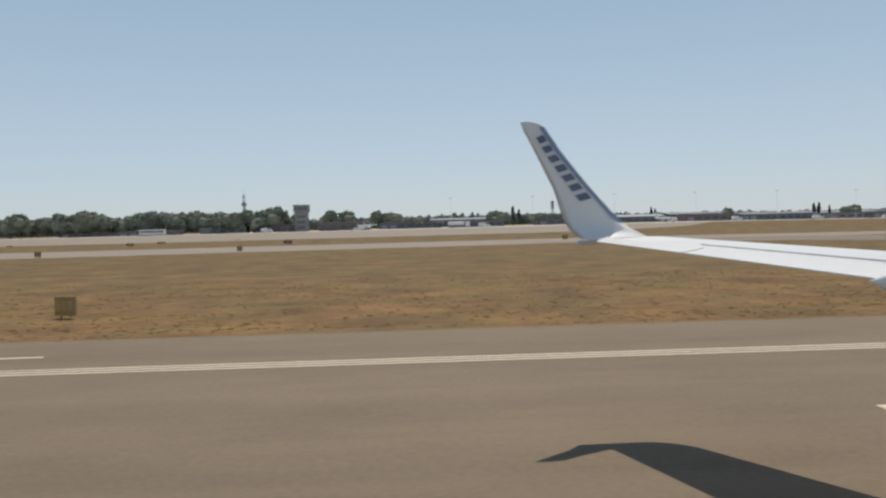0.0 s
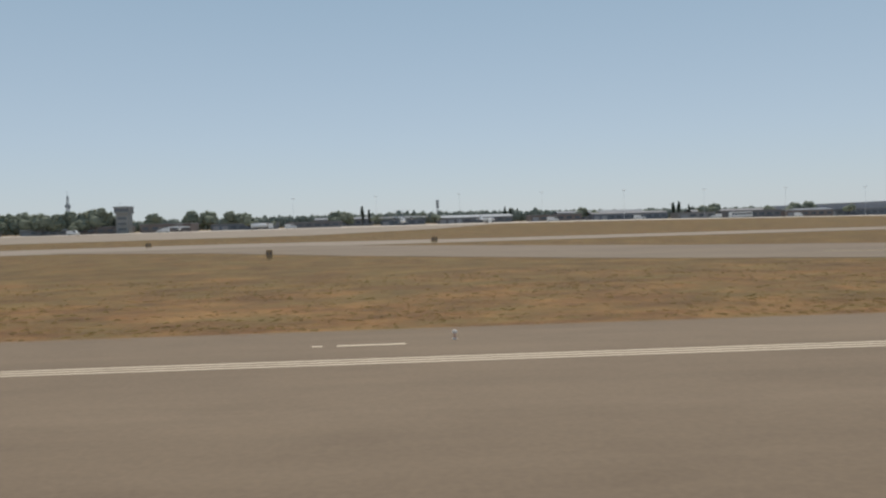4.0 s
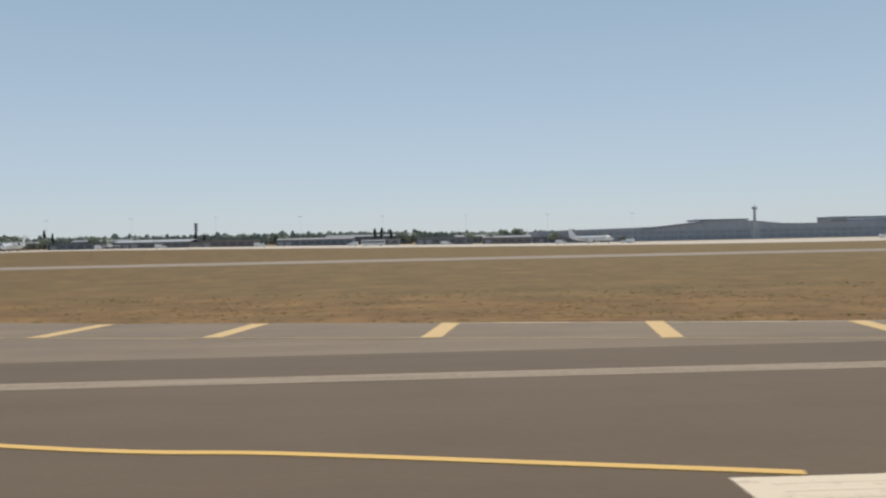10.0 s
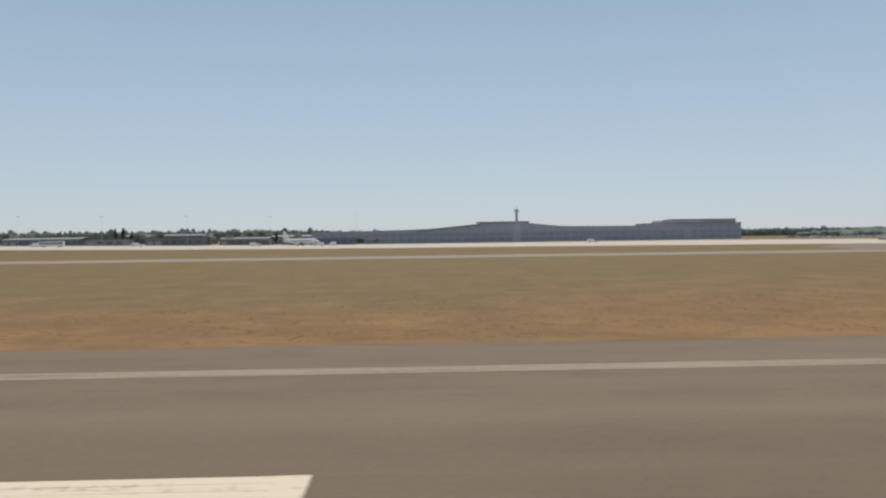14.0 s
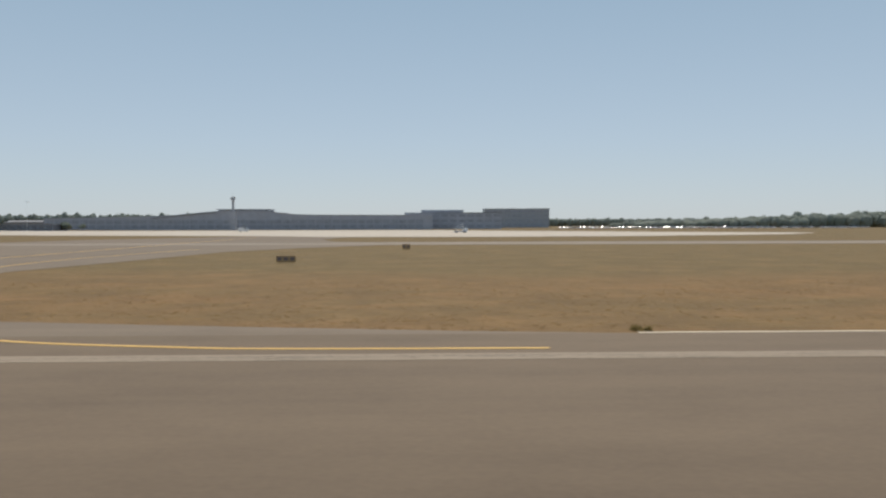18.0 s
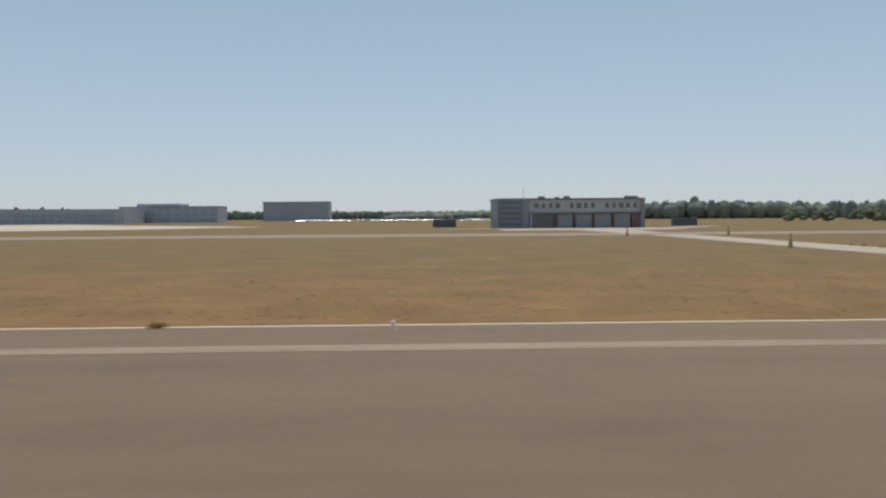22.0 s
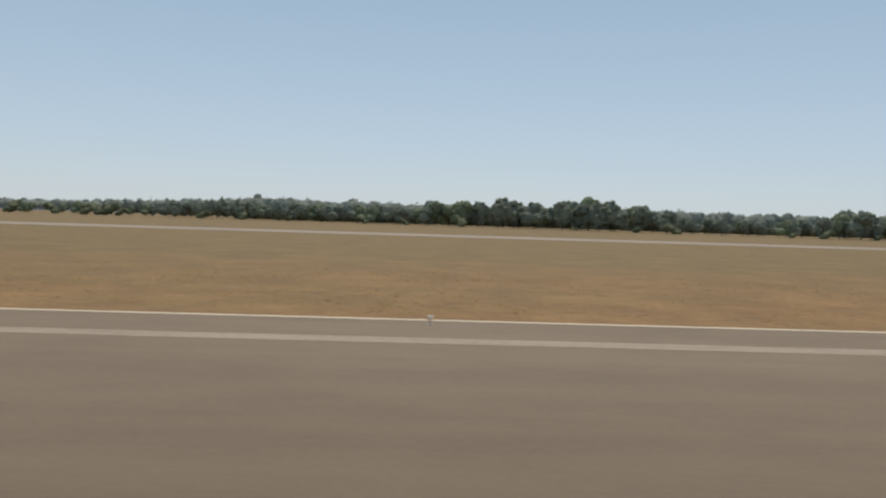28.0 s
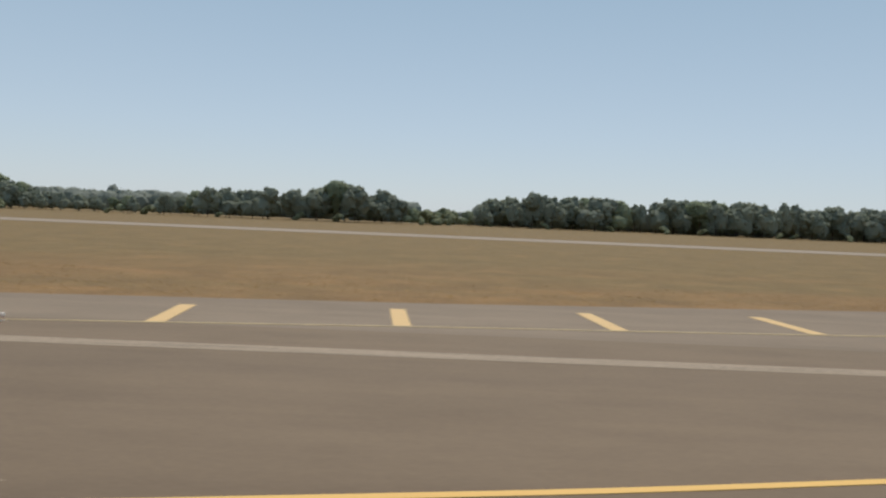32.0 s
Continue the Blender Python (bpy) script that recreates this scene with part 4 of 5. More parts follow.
rows += [(0, -57, 541, 1.08), (1, -47, 543, 1.12), (0, -24, 512, 0.95), (1, -15, 512, 0.92), (3, -84, 420, 1.0), (3, 2, 440, 1.1), (3, 14, 445, 0.9), (0, -75, 520, 0.95), (1, 46, 470, 0.8),
         (1, 52, 474, 0.75), (3, 70, 468, 1.4), (2, 60, 492, 1.15), (2, 64, 494, 0.95), (3, 96, 474, 1.5), (3, 104, 474, 1.3), (2, 148, 500, 0.9), (2, 152, 505, 0.8),
         (1, 196, 500, 0.7), (3, 204, 498, 1.3), (2, 258, 512, 1.0), (2, 262, 514, 1.05), (2, 268, 512, 0.85), (3, 276, 506, 1.6), (1, 284, 512, 0.8), (3, 318, 506, 1.5),
         (3, 330, 506, 1.3), (1, 340, 520, 0.8), (1, 350, 520, 0.85), (3, 372, 510, 1.5), (1, 410, 530, 0.5), (3, 421, 530, 0.9), (2, 354, 540, 0.8)]
grow(OLD, rows)


def woods(name, x0, x1, step, y0, y1, hlo, hhi, seed, label, profile=None):
    """Far woods as one mass of uneven crowns with ragged leafy tops."""
    rng = np.random.default_rng(seed)
    allv, allf, k = [], [], 0
    cs, rs = [], []
    x = x0
    while x < x1:
        rise = 1 if profile is None else float(np.interp(x, *profile))
        for i in range(4):
            h = rng.uniform(hlo, hhi) * rise * (1.0 if rng.random() > 0.05 else 1.22)
            w = rng.uniform(3.6, 7.2)
            r = np.array((w, w, h * 0.52))
            c = np.array((x + rng.uniform(-5, 5), y0 + (y1 - y0) * (i + rng.random()) / 4, h * 0.46))
            allv.append(c + BALL_2[0] * r * (1 + 0.05 * rng.normal(size=(len(BALL_2[0]), 1))))
            allf += (BALL_2[1] + k).tolist()
            k += len(BALL_2[0])
            cs += [c] * 26
            rs += [r] * 26
        x += step
    v, f = sprigs(rng, np.array(cs), np.array(rs), 1.0)
    allv.append(v)
    allf += (f + k).tolist()
    me = bpy.data.meshes.new(name)
    me.from_pydata((np.concatenate(allv) * S).tolist(), [], allf)
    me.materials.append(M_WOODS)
    tagged(new(name, me), label, "woods", kind="stuff")


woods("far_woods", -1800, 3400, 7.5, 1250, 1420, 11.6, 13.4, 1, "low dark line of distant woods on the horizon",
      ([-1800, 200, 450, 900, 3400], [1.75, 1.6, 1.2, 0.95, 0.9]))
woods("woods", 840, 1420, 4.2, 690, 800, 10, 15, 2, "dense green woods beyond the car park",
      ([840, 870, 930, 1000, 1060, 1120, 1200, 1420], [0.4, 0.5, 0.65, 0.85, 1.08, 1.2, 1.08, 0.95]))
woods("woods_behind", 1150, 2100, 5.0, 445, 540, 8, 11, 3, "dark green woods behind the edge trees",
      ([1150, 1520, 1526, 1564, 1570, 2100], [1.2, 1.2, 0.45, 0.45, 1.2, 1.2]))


# ---- fire station ----
def fire_station():
    r = thing("fire_station", 885.4, 242.4, 0, 0, "two-storey grey and white fire station with red-framed vehicle bays", "fire station")
    W = 45.0
    upper = part("wall", box(B(), 9.5, W - 1.2, 0, 22, 4.6, 8.6, 0.05), M_FSW, r, "pale grey upper wall")
    for i in range(15):
        cx = 12.0 + i * 2.15
        if i in (4, 9):
            continue
        wide = 0.95 if i % 3 else 1.3
        win = part("window", box(B(), cx - wide / 2, cx + wide / 2, -0.06, 0.10, 6.1, 7.5), M_GLASS, r)
        part("window_frame", box(B(), cx - wide / 2 - 0.12, cx + wide / 2 + 0.12, -0.03, 0.06, 5.98, 7.62), M_PALEW, win)
    part("canopy", box(B(), 9.5, W - 1.2, -0.9, 0.4, 4.3, 4.65, 0.05), M_RED, r, "red beam over the bays")
    part("back_wall", box(B(), 9.5, W - 1.2, 6.0, 22, 0, 4.6), M_GREYW, r)
    for i, cx in enumerate((10.2, 17.9, 23.6, 29.4, 35.3, 41.2)):
        part("bay_column", box(B(), cx - 0.3, cx + 0.3, -0.7, 0.5, 0, 4.3, 0.03), M_RED if i else M_BLUEW, r, "red column between bays")
    for i, (a, b) in enumerate(((10.7, 17.4), (18.4, 23.1), (24.1, 28.9), (29.9, 34.8), (35.8, 40.7))):
        d = part("bay_door", box(B(), a, b, 0.1, 0.35, 0, 4.25), M_GLASS if i == 0 else M_GREYW, r, "grey roller door" if i else "dark open bay")
        for k in range(4):
            part("door_panel", box(B(), a + 0.08, b - 0.08, 0.04, 0.12, 0.15 + k * 1.02, 1.05 + k * 1.02), M_GLASS if i in (0,) else M_STEEL, d)
    part("end_wall", box(B(), W - 1.4, W, -0.5, 22, 0, 8.6, 0.05), M_PALEW, r)
    part("bay_wall", box(B(), 41.6, W - 1.4, -0.2, 6, 0, 4.3), M_RED, r, "dark red wall beside the bays")
    tower = part("glass_wing", box(B(), 0, 9.4, -1.0, 22, 0, 8.7, 0.05), M_CORNER, r, "blue-grey glazed corner block")
    for k in range(5):
        part("glazing_band", box(B(), 0.4, 7.2, -1.12, -0.9, 0.8 + k * 1.62, 1.75 + k * 1.62), M_GLASS, tower)
    part("pilaster", box(B(), 7.6, 9.5, -1.25, 0, 0, 8.7, 0.05), M_PALEW, r)
    part("roof", box(B(), -0.3, W + 0.2, -0.7, 22.3, 8.72, 9.05, 0.05), M_ROOF, r)
    for a, b, z in ((13.4, 15.2, 9.75), (18.6, 19.6, 9.5), (21.4, 23.0, 9.8), (40.5, 41.4, 9.8), (42, 44.2, 9.7)):
        part("roof_unit", box(B(), a, b, 4, 7, 9.0, z, 0.05), M_ROOF, r)
    part("antenna", rod(B(), (8.5, 3, 9.0), (8.5, 3, 12.2), 0.05, 0.03), M_STEEL, r)


fire_station()


def shed(x, y, w, label):
    r = thing("shed", x, y, 0, 0, label, "shed", "sheds beside the fire station")
    part("body", box(B(), 0, w, 0, 3, 0, 2.6, 0.05), M_GREEN, r)
    part("roof", box(B(), -0.15, w + 0.15, -0.15, 3.15, 2.6, 2.75), M_ROOF, r)
    for i in range(4):
        part("door", box(B(), 0.3 + i * w / 4, w / 4 * (i + 1) - 0.15, -0.05, 0.02, 0.1, 2.3), M_GREEN, r)


shed(866.5, 276, 8.0, "low dark-green flat-roofed shed on dry grass")
shed(950.0, 276, 8.3, "low dark-green container shed on dry grass")


# ---- terminal and office blocks ----
def terminal():
    r = thing("terminal_building", 418, 582, 0, 0, "long low blue-grey terminal with a gently arched roof", "terminal building")
    prof = [(-46, 8.2), (0, 8.9), (38, 9.8), (58, 11.5), (76, 13.0), (94, 13.5), (112, 13.0), (128, 11.4), (142, 10.5), (190, 10.2), (232, 10.0)]
    top = curve(prof, 4)
    bm = B()
    rings = [[(x, 0, 0), (x, 45, 0), (x, 45, z), (x, 0, z)] for x, z in top]
    loft(bm, rings)
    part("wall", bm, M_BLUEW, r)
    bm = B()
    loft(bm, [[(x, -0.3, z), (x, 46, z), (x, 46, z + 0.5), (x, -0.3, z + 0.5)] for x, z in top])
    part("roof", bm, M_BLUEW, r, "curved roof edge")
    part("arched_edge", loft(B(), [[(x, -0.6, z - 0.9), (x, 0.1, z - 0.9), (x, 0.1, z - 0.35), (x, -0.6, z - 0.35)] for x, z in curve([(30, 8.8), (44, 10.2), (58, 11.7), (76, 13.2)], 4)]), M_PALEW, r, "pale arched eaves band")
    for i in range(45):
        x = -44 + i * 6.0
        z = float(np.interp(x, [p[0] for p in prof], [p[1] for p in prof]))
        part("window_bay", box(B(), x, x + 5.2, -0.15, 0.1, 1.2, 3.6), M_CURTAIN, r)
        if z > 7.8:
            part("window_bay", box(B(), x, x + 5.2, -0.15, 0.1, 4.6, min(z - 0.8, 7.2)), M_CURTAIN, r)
    pent = part("roof_storey", box(B(), 76, 112, 8, 34, 10, 14.7, 0.1), M_GREYW, r)
    for i in range(5):
        part("glazing", box(B(), 77.5 + i * 6.9, 83 + i * 6.9, 7.9, 8.1, 13.2, 14.2), M_CURTAIN, pent)
    part("roof_overhang", box(B(), 75, 113, 6.5, 35, 14.7, 15.1), M_ROOF, r)


terminal()


def control_mast():
    r = thing("control_tower", 515.6, 543, 0, 0, "slim grey control tower rising behind the terminal roof", "control tower")
    part("base", box(B(), -2.0, 2.0, -2, 2, 0, 11.6, 0.1), M_BLUEW, r)
    part("collar", box(B(), -2.6, 2.6, -2.4, 2.4, 11.6, 12.4, 0.1), M_BLUEW, r)
    part("shaft", rod(B(), (0, 0, 12.3), (0, 0, 21.8), 0.95, 0.75, 12), M_GREYW, r)
    part("cab", box(B(), -1.35, 1.35, -1.35, 1.35, 20.3, 22.2, 0.1), M_GREYW, r)
    part("antenna", rod(B(), (0, 0, 22.2), (0, 0, 24.4), 0.15, 0.08), M_STEEL, r)


control_mast()


def block(x, y, w, d, h, label, wall, storeys, top=None):
    r = thing("office_block", x, y, 0, 0, label, "building", "blocks beyond the apron")
    part("wall", box(B(), 0, w, 0, d, 0, h, 0.1), wall, r)
    part("roof", box(B(), -0.4, w + 0.4, -0.4, d + 0.4, h, h + 0.5), M_ROOF, r)
    n = max(3, int(w / 6.5))
    for s in range(storeys):
        z = h * (s + 0.35) / storeys
        for i in range(n):
            a = w * (i + 0.12) / n
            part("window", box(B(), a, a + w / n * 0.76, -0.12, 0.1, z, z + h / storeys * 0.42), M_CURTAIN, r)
    if top:
        part("roof_storey", box(B(), top[0], top[1], 2, d - 2, h + 0.4, top[2], 0.1), M_BLUEW, r)
    return r


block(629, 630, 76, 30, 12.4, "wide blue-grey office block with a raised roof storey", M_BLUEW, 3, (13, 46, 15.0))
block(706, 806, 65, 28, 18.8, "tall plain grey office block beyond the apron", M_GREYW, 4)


# ---- old apron: tower, low buildings ----
def old_tower():
    x, y = -63.0, 423
    r = thing("old_control_tower", x, y, gz(x, y), 0, "square grey concrete control tower with a glazed cab", "control tower")
    part("shaft", box(B(), 0, 6.4, 0, 6.4, -0.2, 10.2, 0.05), M_TOWER, r)
    for k in range(3):
        part("window", box(B(), 1.0, 5.4, -0.08, 0.1, 1.6 + k * 2.8, 2.8 + k * 2.8), M_GLASS, r)
    cab = part("cab", box(B(), -0.6, 7.0, -0.6, 7.0, 10.2, 13.6, 0.1), M_TOWER, r, "grey glazed cab")
    for i in range(5):
        part("cab_window", box(B(), -0.2 + i * 1.45, 1.0 + i * 1.45, -0.7, -0.5, 11.2, 12.9), M_GLASS, cab)
    part("cab_roof", box(B(), -0.9, 7.3, -0.9, 7.3, 13.6, 14.0), M_ROOF, r)
    part("antenna", rod(B(), (1.5, 3, 14), (1.5, 3, 16.6), 0.08, 0.05), M_STEEL, r)


old_tower()


def low_building(x, w, y, h, d, wall, roof, label, doors=0, ridge=0.0):
    h *= 0.76
    wall = {M_GREYW: M_DULL, M_BLUEW: M_DULLB, M_PALEW: M_DULLP}.get(wall, wall)
    r = thing("apron_building", x, y, gz(x + w / 2, y), 0, label, "building", "low apron buildings")
    part("wall", box(B(), 0, w, 0, d, -0.4, h, 0.05), wall, r)
    bm = B()
    if ridge:
        loft(bm, [[(-0.4, -0.5, h), (w + 0.4, -0.5, h), (w + 0.4, -0.5, h + 0.25), (-0.4, -0.5, h + 0.25)],
                  [(-0.4, d / 2, h + ridge), (w + 0.4, d / 2, h + ridge), (w + 0.4, d / 2, h + ridge + 0.25), (-0.4, d / 2, h + ridge + 0.25)],
                  [(-0.4, d + 0.5, h), (w + 0.4, d + 0.5, h), (w + 0.4, d + 0.5, h + 0.25), (-0.4, d + 0.5, h + 0.25)]])
    else:
        box(bm, -0.4, w + 0.4, -0.6, d + 0.4, h, h + 0.45)
    part("roof", bm, roof, r)
    n = max(2, int(w / 4.5))
    for i in range(n):
        a = w * (i + 0.2) / n
        if i < doors:
            part("hangar_door", box(B(), a, a + w / n * 0.7, -0.1, 0.1, -0.2, h * 0.72), M_STEEL, r)
        else:
            part("window", box(B(), a, a + w / n * 0.6, -0.08, 0.1, h * 0.35, h * 0.72), M_GLASS, r)
    return r


low_building(-86, 26, 428, 4.6, 14, M_BROWNW, M_ROOF, "low brown-grey building beside the old control tower")
low_building(-51, 26, 424, 5.4, 16, M_BROWNW, M_ROOF, "low brown passenger building with a flat roof")
low_building(-150, 30, 410, 2.6, 10, M_GREYW, M_ROOFW, "low pale storage shed under the trees", 2)
low_building(-113, 24, 425, 3.6, 10, M_PALEW, M_ROOFB, "low pale shed with a bright roof beside the trees", 1)
low_building(-20, 34, 446, 4.2, 18, M_BLUEW, M_ROOF, "low blue-grey workshop behind parked vehicles", 2)
low_building(20, 30, 452, 3.8, 16, M_GREYW, M_ROOF, "low grey service building", 1)
low_building(72, 26, 470, 4.0, 18, M_BLUEW, M_ROOFW, "low blue-grey building with a pale roof", 1)
low_building(106, 44, 478, 4.4, 30, M_GREYW, M_ROOFB, "long grey hangar with a bright sheet roof", 3, 1.4)
low_building(160, 30, 470, 4.6, 20, M_BROWNW, M_ROOF, "low brown service building", 1)
low_building(200, 46, 486, 4.8, 24, M_BLUEW, M_ROOF, "long blue-grey shed behind the apron", 2, 1.0)
low_building(252, 22, 482, 4.4, 18, M_PALEW, M_ROOF, "low pale building among dark cypresses", 1)
low_building(284, 34, 490, 5.4, 22, M_GREYW, M_ROOF, "long grey shed behind the apron", 2)
low_building(326, 30, 500, 5.0, 20, M_BROWNW, M_ROOFW, "low brown building with a pale roof", 1, 1.2)
low_building(362, 46, 516, 5.2, 22, M_BLUEW, M_ROOF, "long low blue-grey building", 1)
low_building(-205, 40, 470, 4.0, 18, M_GREYW, M_ROOF, "low grey shed behind trees", 1)
low_building(12, 46, 640, 7.0, 20, M_PALEW, M_ROOFW, "distant pale hall with a white roof", 0, 1.5)
low_building(210, 70, 660, 8.0, 20, M_GREYW, M_ROOFW, "distant grey hall with a white roof", 0, 1.5)
low_building(315, 60, 640, 7.0, 20, M_PALEW, M_ROOF, "distant pale hall with a grey roof", 0, 1.5)


# ---- masts and poles ----
def lattice(x, y, h, w, label, heads=0):
    w *= 0.8
    r = thing("lattice_mast", x, y, gz(x, y), 0, label, "mast", "masts")
    for sx in (-1, 1):
        for sy in (-1, 1):
            part("leg", rod(B(), (sx * w, sy * w, -0.3), (sx * w * 0.3, sy * w * 0.3, h), 0.16, 0.1, 6), M_RUST, r)
    n = int(h / 2.6)
    for i in range(n):
        u, v = i / n, (i + 1) / n
        a, b = w * (1 - 0.7 * u), w * (1 - 0.7 * v)
        bm = B()
        for k in range(4):
            c, s = ((-1, -1), (1, -1), (1, 1), (-1, 1))[k]
            c2, s2 = ((1, -1), (1, 1), (-1, 1), (-1, -1))[k]
            rod(bm, (c * a, s * a, h * u), (c2 * b, s2 * b, h * v), 0.07, 0.07, 5)
        part("bracing", bm, M_RUST, r)
    for k in range(heads):
        part("antenna_panel", box(B(), -1.1, 1.1, -1.1, 1.1, h * (0.70 + 0.13 * k), h * (0.70 + 0.13 * k) + 1.8, 0.1), M_RUST, r)
    part("tip", rod(B(), (0, 0, h), (0, 0, h + 3), 0.1, 0.04), M_RUST, r)


lattice(-91, 432, 20.4, 1.3, "tall dark lattice radio mast behind trees", 1)
lattice(110, 641, 17.4, 1.3, "dark lattice radio mast with antenna panels", 3)
lattice(1000, 760, 14, 0.9, "thin lattice mast among distant buildings")


def flood_pole():
    r = thing("floodlight_pole", -2, 525, 0, 0, "tall thin floodlight pole at the back of the apron", "floodlight pole", "floodlight poles")
    part("pole", rod(B(), (0, 0, -0.3), (0, 0, 17.2), 0.075, 0.045, 8), M_MAST, r)
    part("crossbar", box(B(), -1.2, 1.2, -0.05, 0.05, 17.10, 17.22), M_MAST, r)
    for i in range(4):
        part("floodlight", box(B(), -1.15 + i * 0.65, -0.75 + i * 0.65, -0.4, 0.1, 17.2, 17.4, 0.05), M_MAST, r)
    return r


pole0 = flood_pole()
pole0.matrix_basis = pose(21 * S, 474 * S, gz(21, 474) * S)
for x in (69.5, 118.3, 167.2, 216.3, 264.4, 313.5, 362.0, 412.5):
    again(pole0, x, 474, gz(x, 474))


# ---- vehicles and parked aircraft ----
def wheels(r, xs, half, rad):
    for x in xs:
        for s in (-1, 1):
            t = part("wheel", rod(B(), (x, s * half - 0.12, rad), (x, s * half + 0.12, rad), rad, rad, 12), M_RUBBER, r)
            part("rim", rod(B(), (x, s * (half + 0.10), rad), (x, s * (half + 0.14), rad), rad * 0.55, rad * 0.55, 8), M_ALU, t)


def car(name, x, y, rz, material, label, group, L=4.4, van=False):
    r = thing(name, x, y, gz(x, y), rz, label, "van" if van else "car", group)
    h = 2.2 if van else 1.45
    bm = B()
    if van:
        prof = [(-L / 2, 0.35), (-L / 2, h - 0.1), (-L / 2 + 0.2, h), (L / 2 - 1.6, h), (L / 2 - 0.8, 1.25), (L / 2, 1.05), (L / 2, 0.35)]
    else:
        prof = [(-L / 2, 0.3), (-L / 2, 0.9), (-L / 2 + 0.4, 1.0), (L / 2 - 1.2, 0.95), (L / 2 - 0.1, 0.75), (L / 2, 0.3)]
    loft(bm, [[(px, s, pz) for px, pz in prof] for s in (-0.88, 0.88)])
    part("body", bm, material, r)
    bm = B()
    if van:
        prof = [(L / 2 - 1.62, h - 0.15), (L / 2 - 0.98, 1.35), (L / 2 - 2.4, 1.35), (L / 2 - 2.4, h - 0.15)]
        loft(bm, [[(px, s, pz) for px, pz in prof] for s in (-0.90, 0.90)])
    else:
        prof = [(-L / 2 + 0.25, 0.98), (-L / 2 + 0.45, 1.20), (-L / 2 + 0.80, 1.35), (-L / 2 + 1.1, h - 0.03), (L / 2 - 2.3, h - 0.03), (L / 2 - 1.95, 1.33), (L / 2 - 1.6, 1.17),
                (L / 2 - 1.25, 0.94)]
        loft(bm, [[(px * (1 - 0.07 * abs(s) ** 2), s * (0.78 if pz > 1.25 else 0.86), pz - 0.07 * s * s) for px, pz in prof] for s in (-1, -0.7, -0.3, 0.3, 0.7, 1)])
    part("windows", bm, M_GLASS, r, "dark glass", not van)
    if not van:
        material = M_CARD if material is M_CARD else M_CARS
        for nm, x0, x1, z0, z1, wide, mat_ in (("windscreen", L / 2 - 1.15, L / 2 - 2.05, 0.97, h + 0.03, 0.86, M_SCREEN), ("bonnet", L / 2 + 0.02, L / 2 - 1.2, 0.55, 0.99, 0.86, material), ("car_roof", L / 2 - 1.7, -L / 2 + 0.7, 1.22, h + 0.06, 0.78, material)):
            bm = B()
            grid = [[bm.verts.new((x0 + (x1 - x0) * u - 0.22 * v * v, v * wide, z0 + (z1 - z0) * ((1.12 * u - 0.12 * u * u) if nm == "windscreen" else (2.1 * u - 1.1 * u * u)) - 0.03 * v * v)) for v in (-1, -0.6, -0.2, 0.2, 0.6, 1)]
                    for u in (0, 0.2, 0.4, 0.6, 0.8, 1)]
            for a, b in zip(grid, grid[1:]):
                for i in range(5):
                    bm.faces.new((a[i], a[i + 1], b[i + 1], b[i]))
            part(nm, bm, mat_, r, "", True)
    wheels(r, (-L / 2 + 0.85, L / 2 - 0.85), 0.80, 0.33)
    return r


CARS = [car("car", 760, 676, -90, M_CARW, "white car glinting in the sun in the car park", "cars in the car park"),
        car("car", 764, 676, -90, M_CARS, "silver car glinting in the sun in the car park", "cars in the car park"),
        car("car", 768, 676, -90, M_CARD, "dark car parked in the car park", "cars in the car park")]
rng = random.Random(9)
for row, y in enumerate((676, 664, 652, 644)):
    x = 759.0 + row * 1.3
    while x < 1012:
        if rng.random() < (0.95, 0.75, 0.6, 0.35)[row] and not (row == 0 and x < 771):
            again(CARS[rng.choice([0, 0, 0, 1, 1, 2])], x, y + rng.uniform(-0.6, 0.6), 0, -90 + rng.uniform(-9, 9) + rng.choice([0, 0, 0, 180]))
        x += 3.6
bm = B()
prism(bm, [(752, 640), (1016, 640), (1016, 690), (752, 690)], -0.2, 0.02)
tagged(part("car_park", bm, M_TAXI), "grey asphalt car park beyond the grass", "pavement", kind="structure")

van0 = car("van", 396, 425, 170, M_CARW, "white service van on the apron", "service vans", 5.6, True)
for x, y, a in ((362, 430, 10), (402, 440, 120), (129, 398, 90), (33, 385, 5), (-27, 385, 180), (206, 405, 0), (160, 395, 20), (251, 420, 160), (-72, 392, 0), (300, 430, 30), (545, 440, 0)):
    again(van0, x, y, gz(x, y), a)


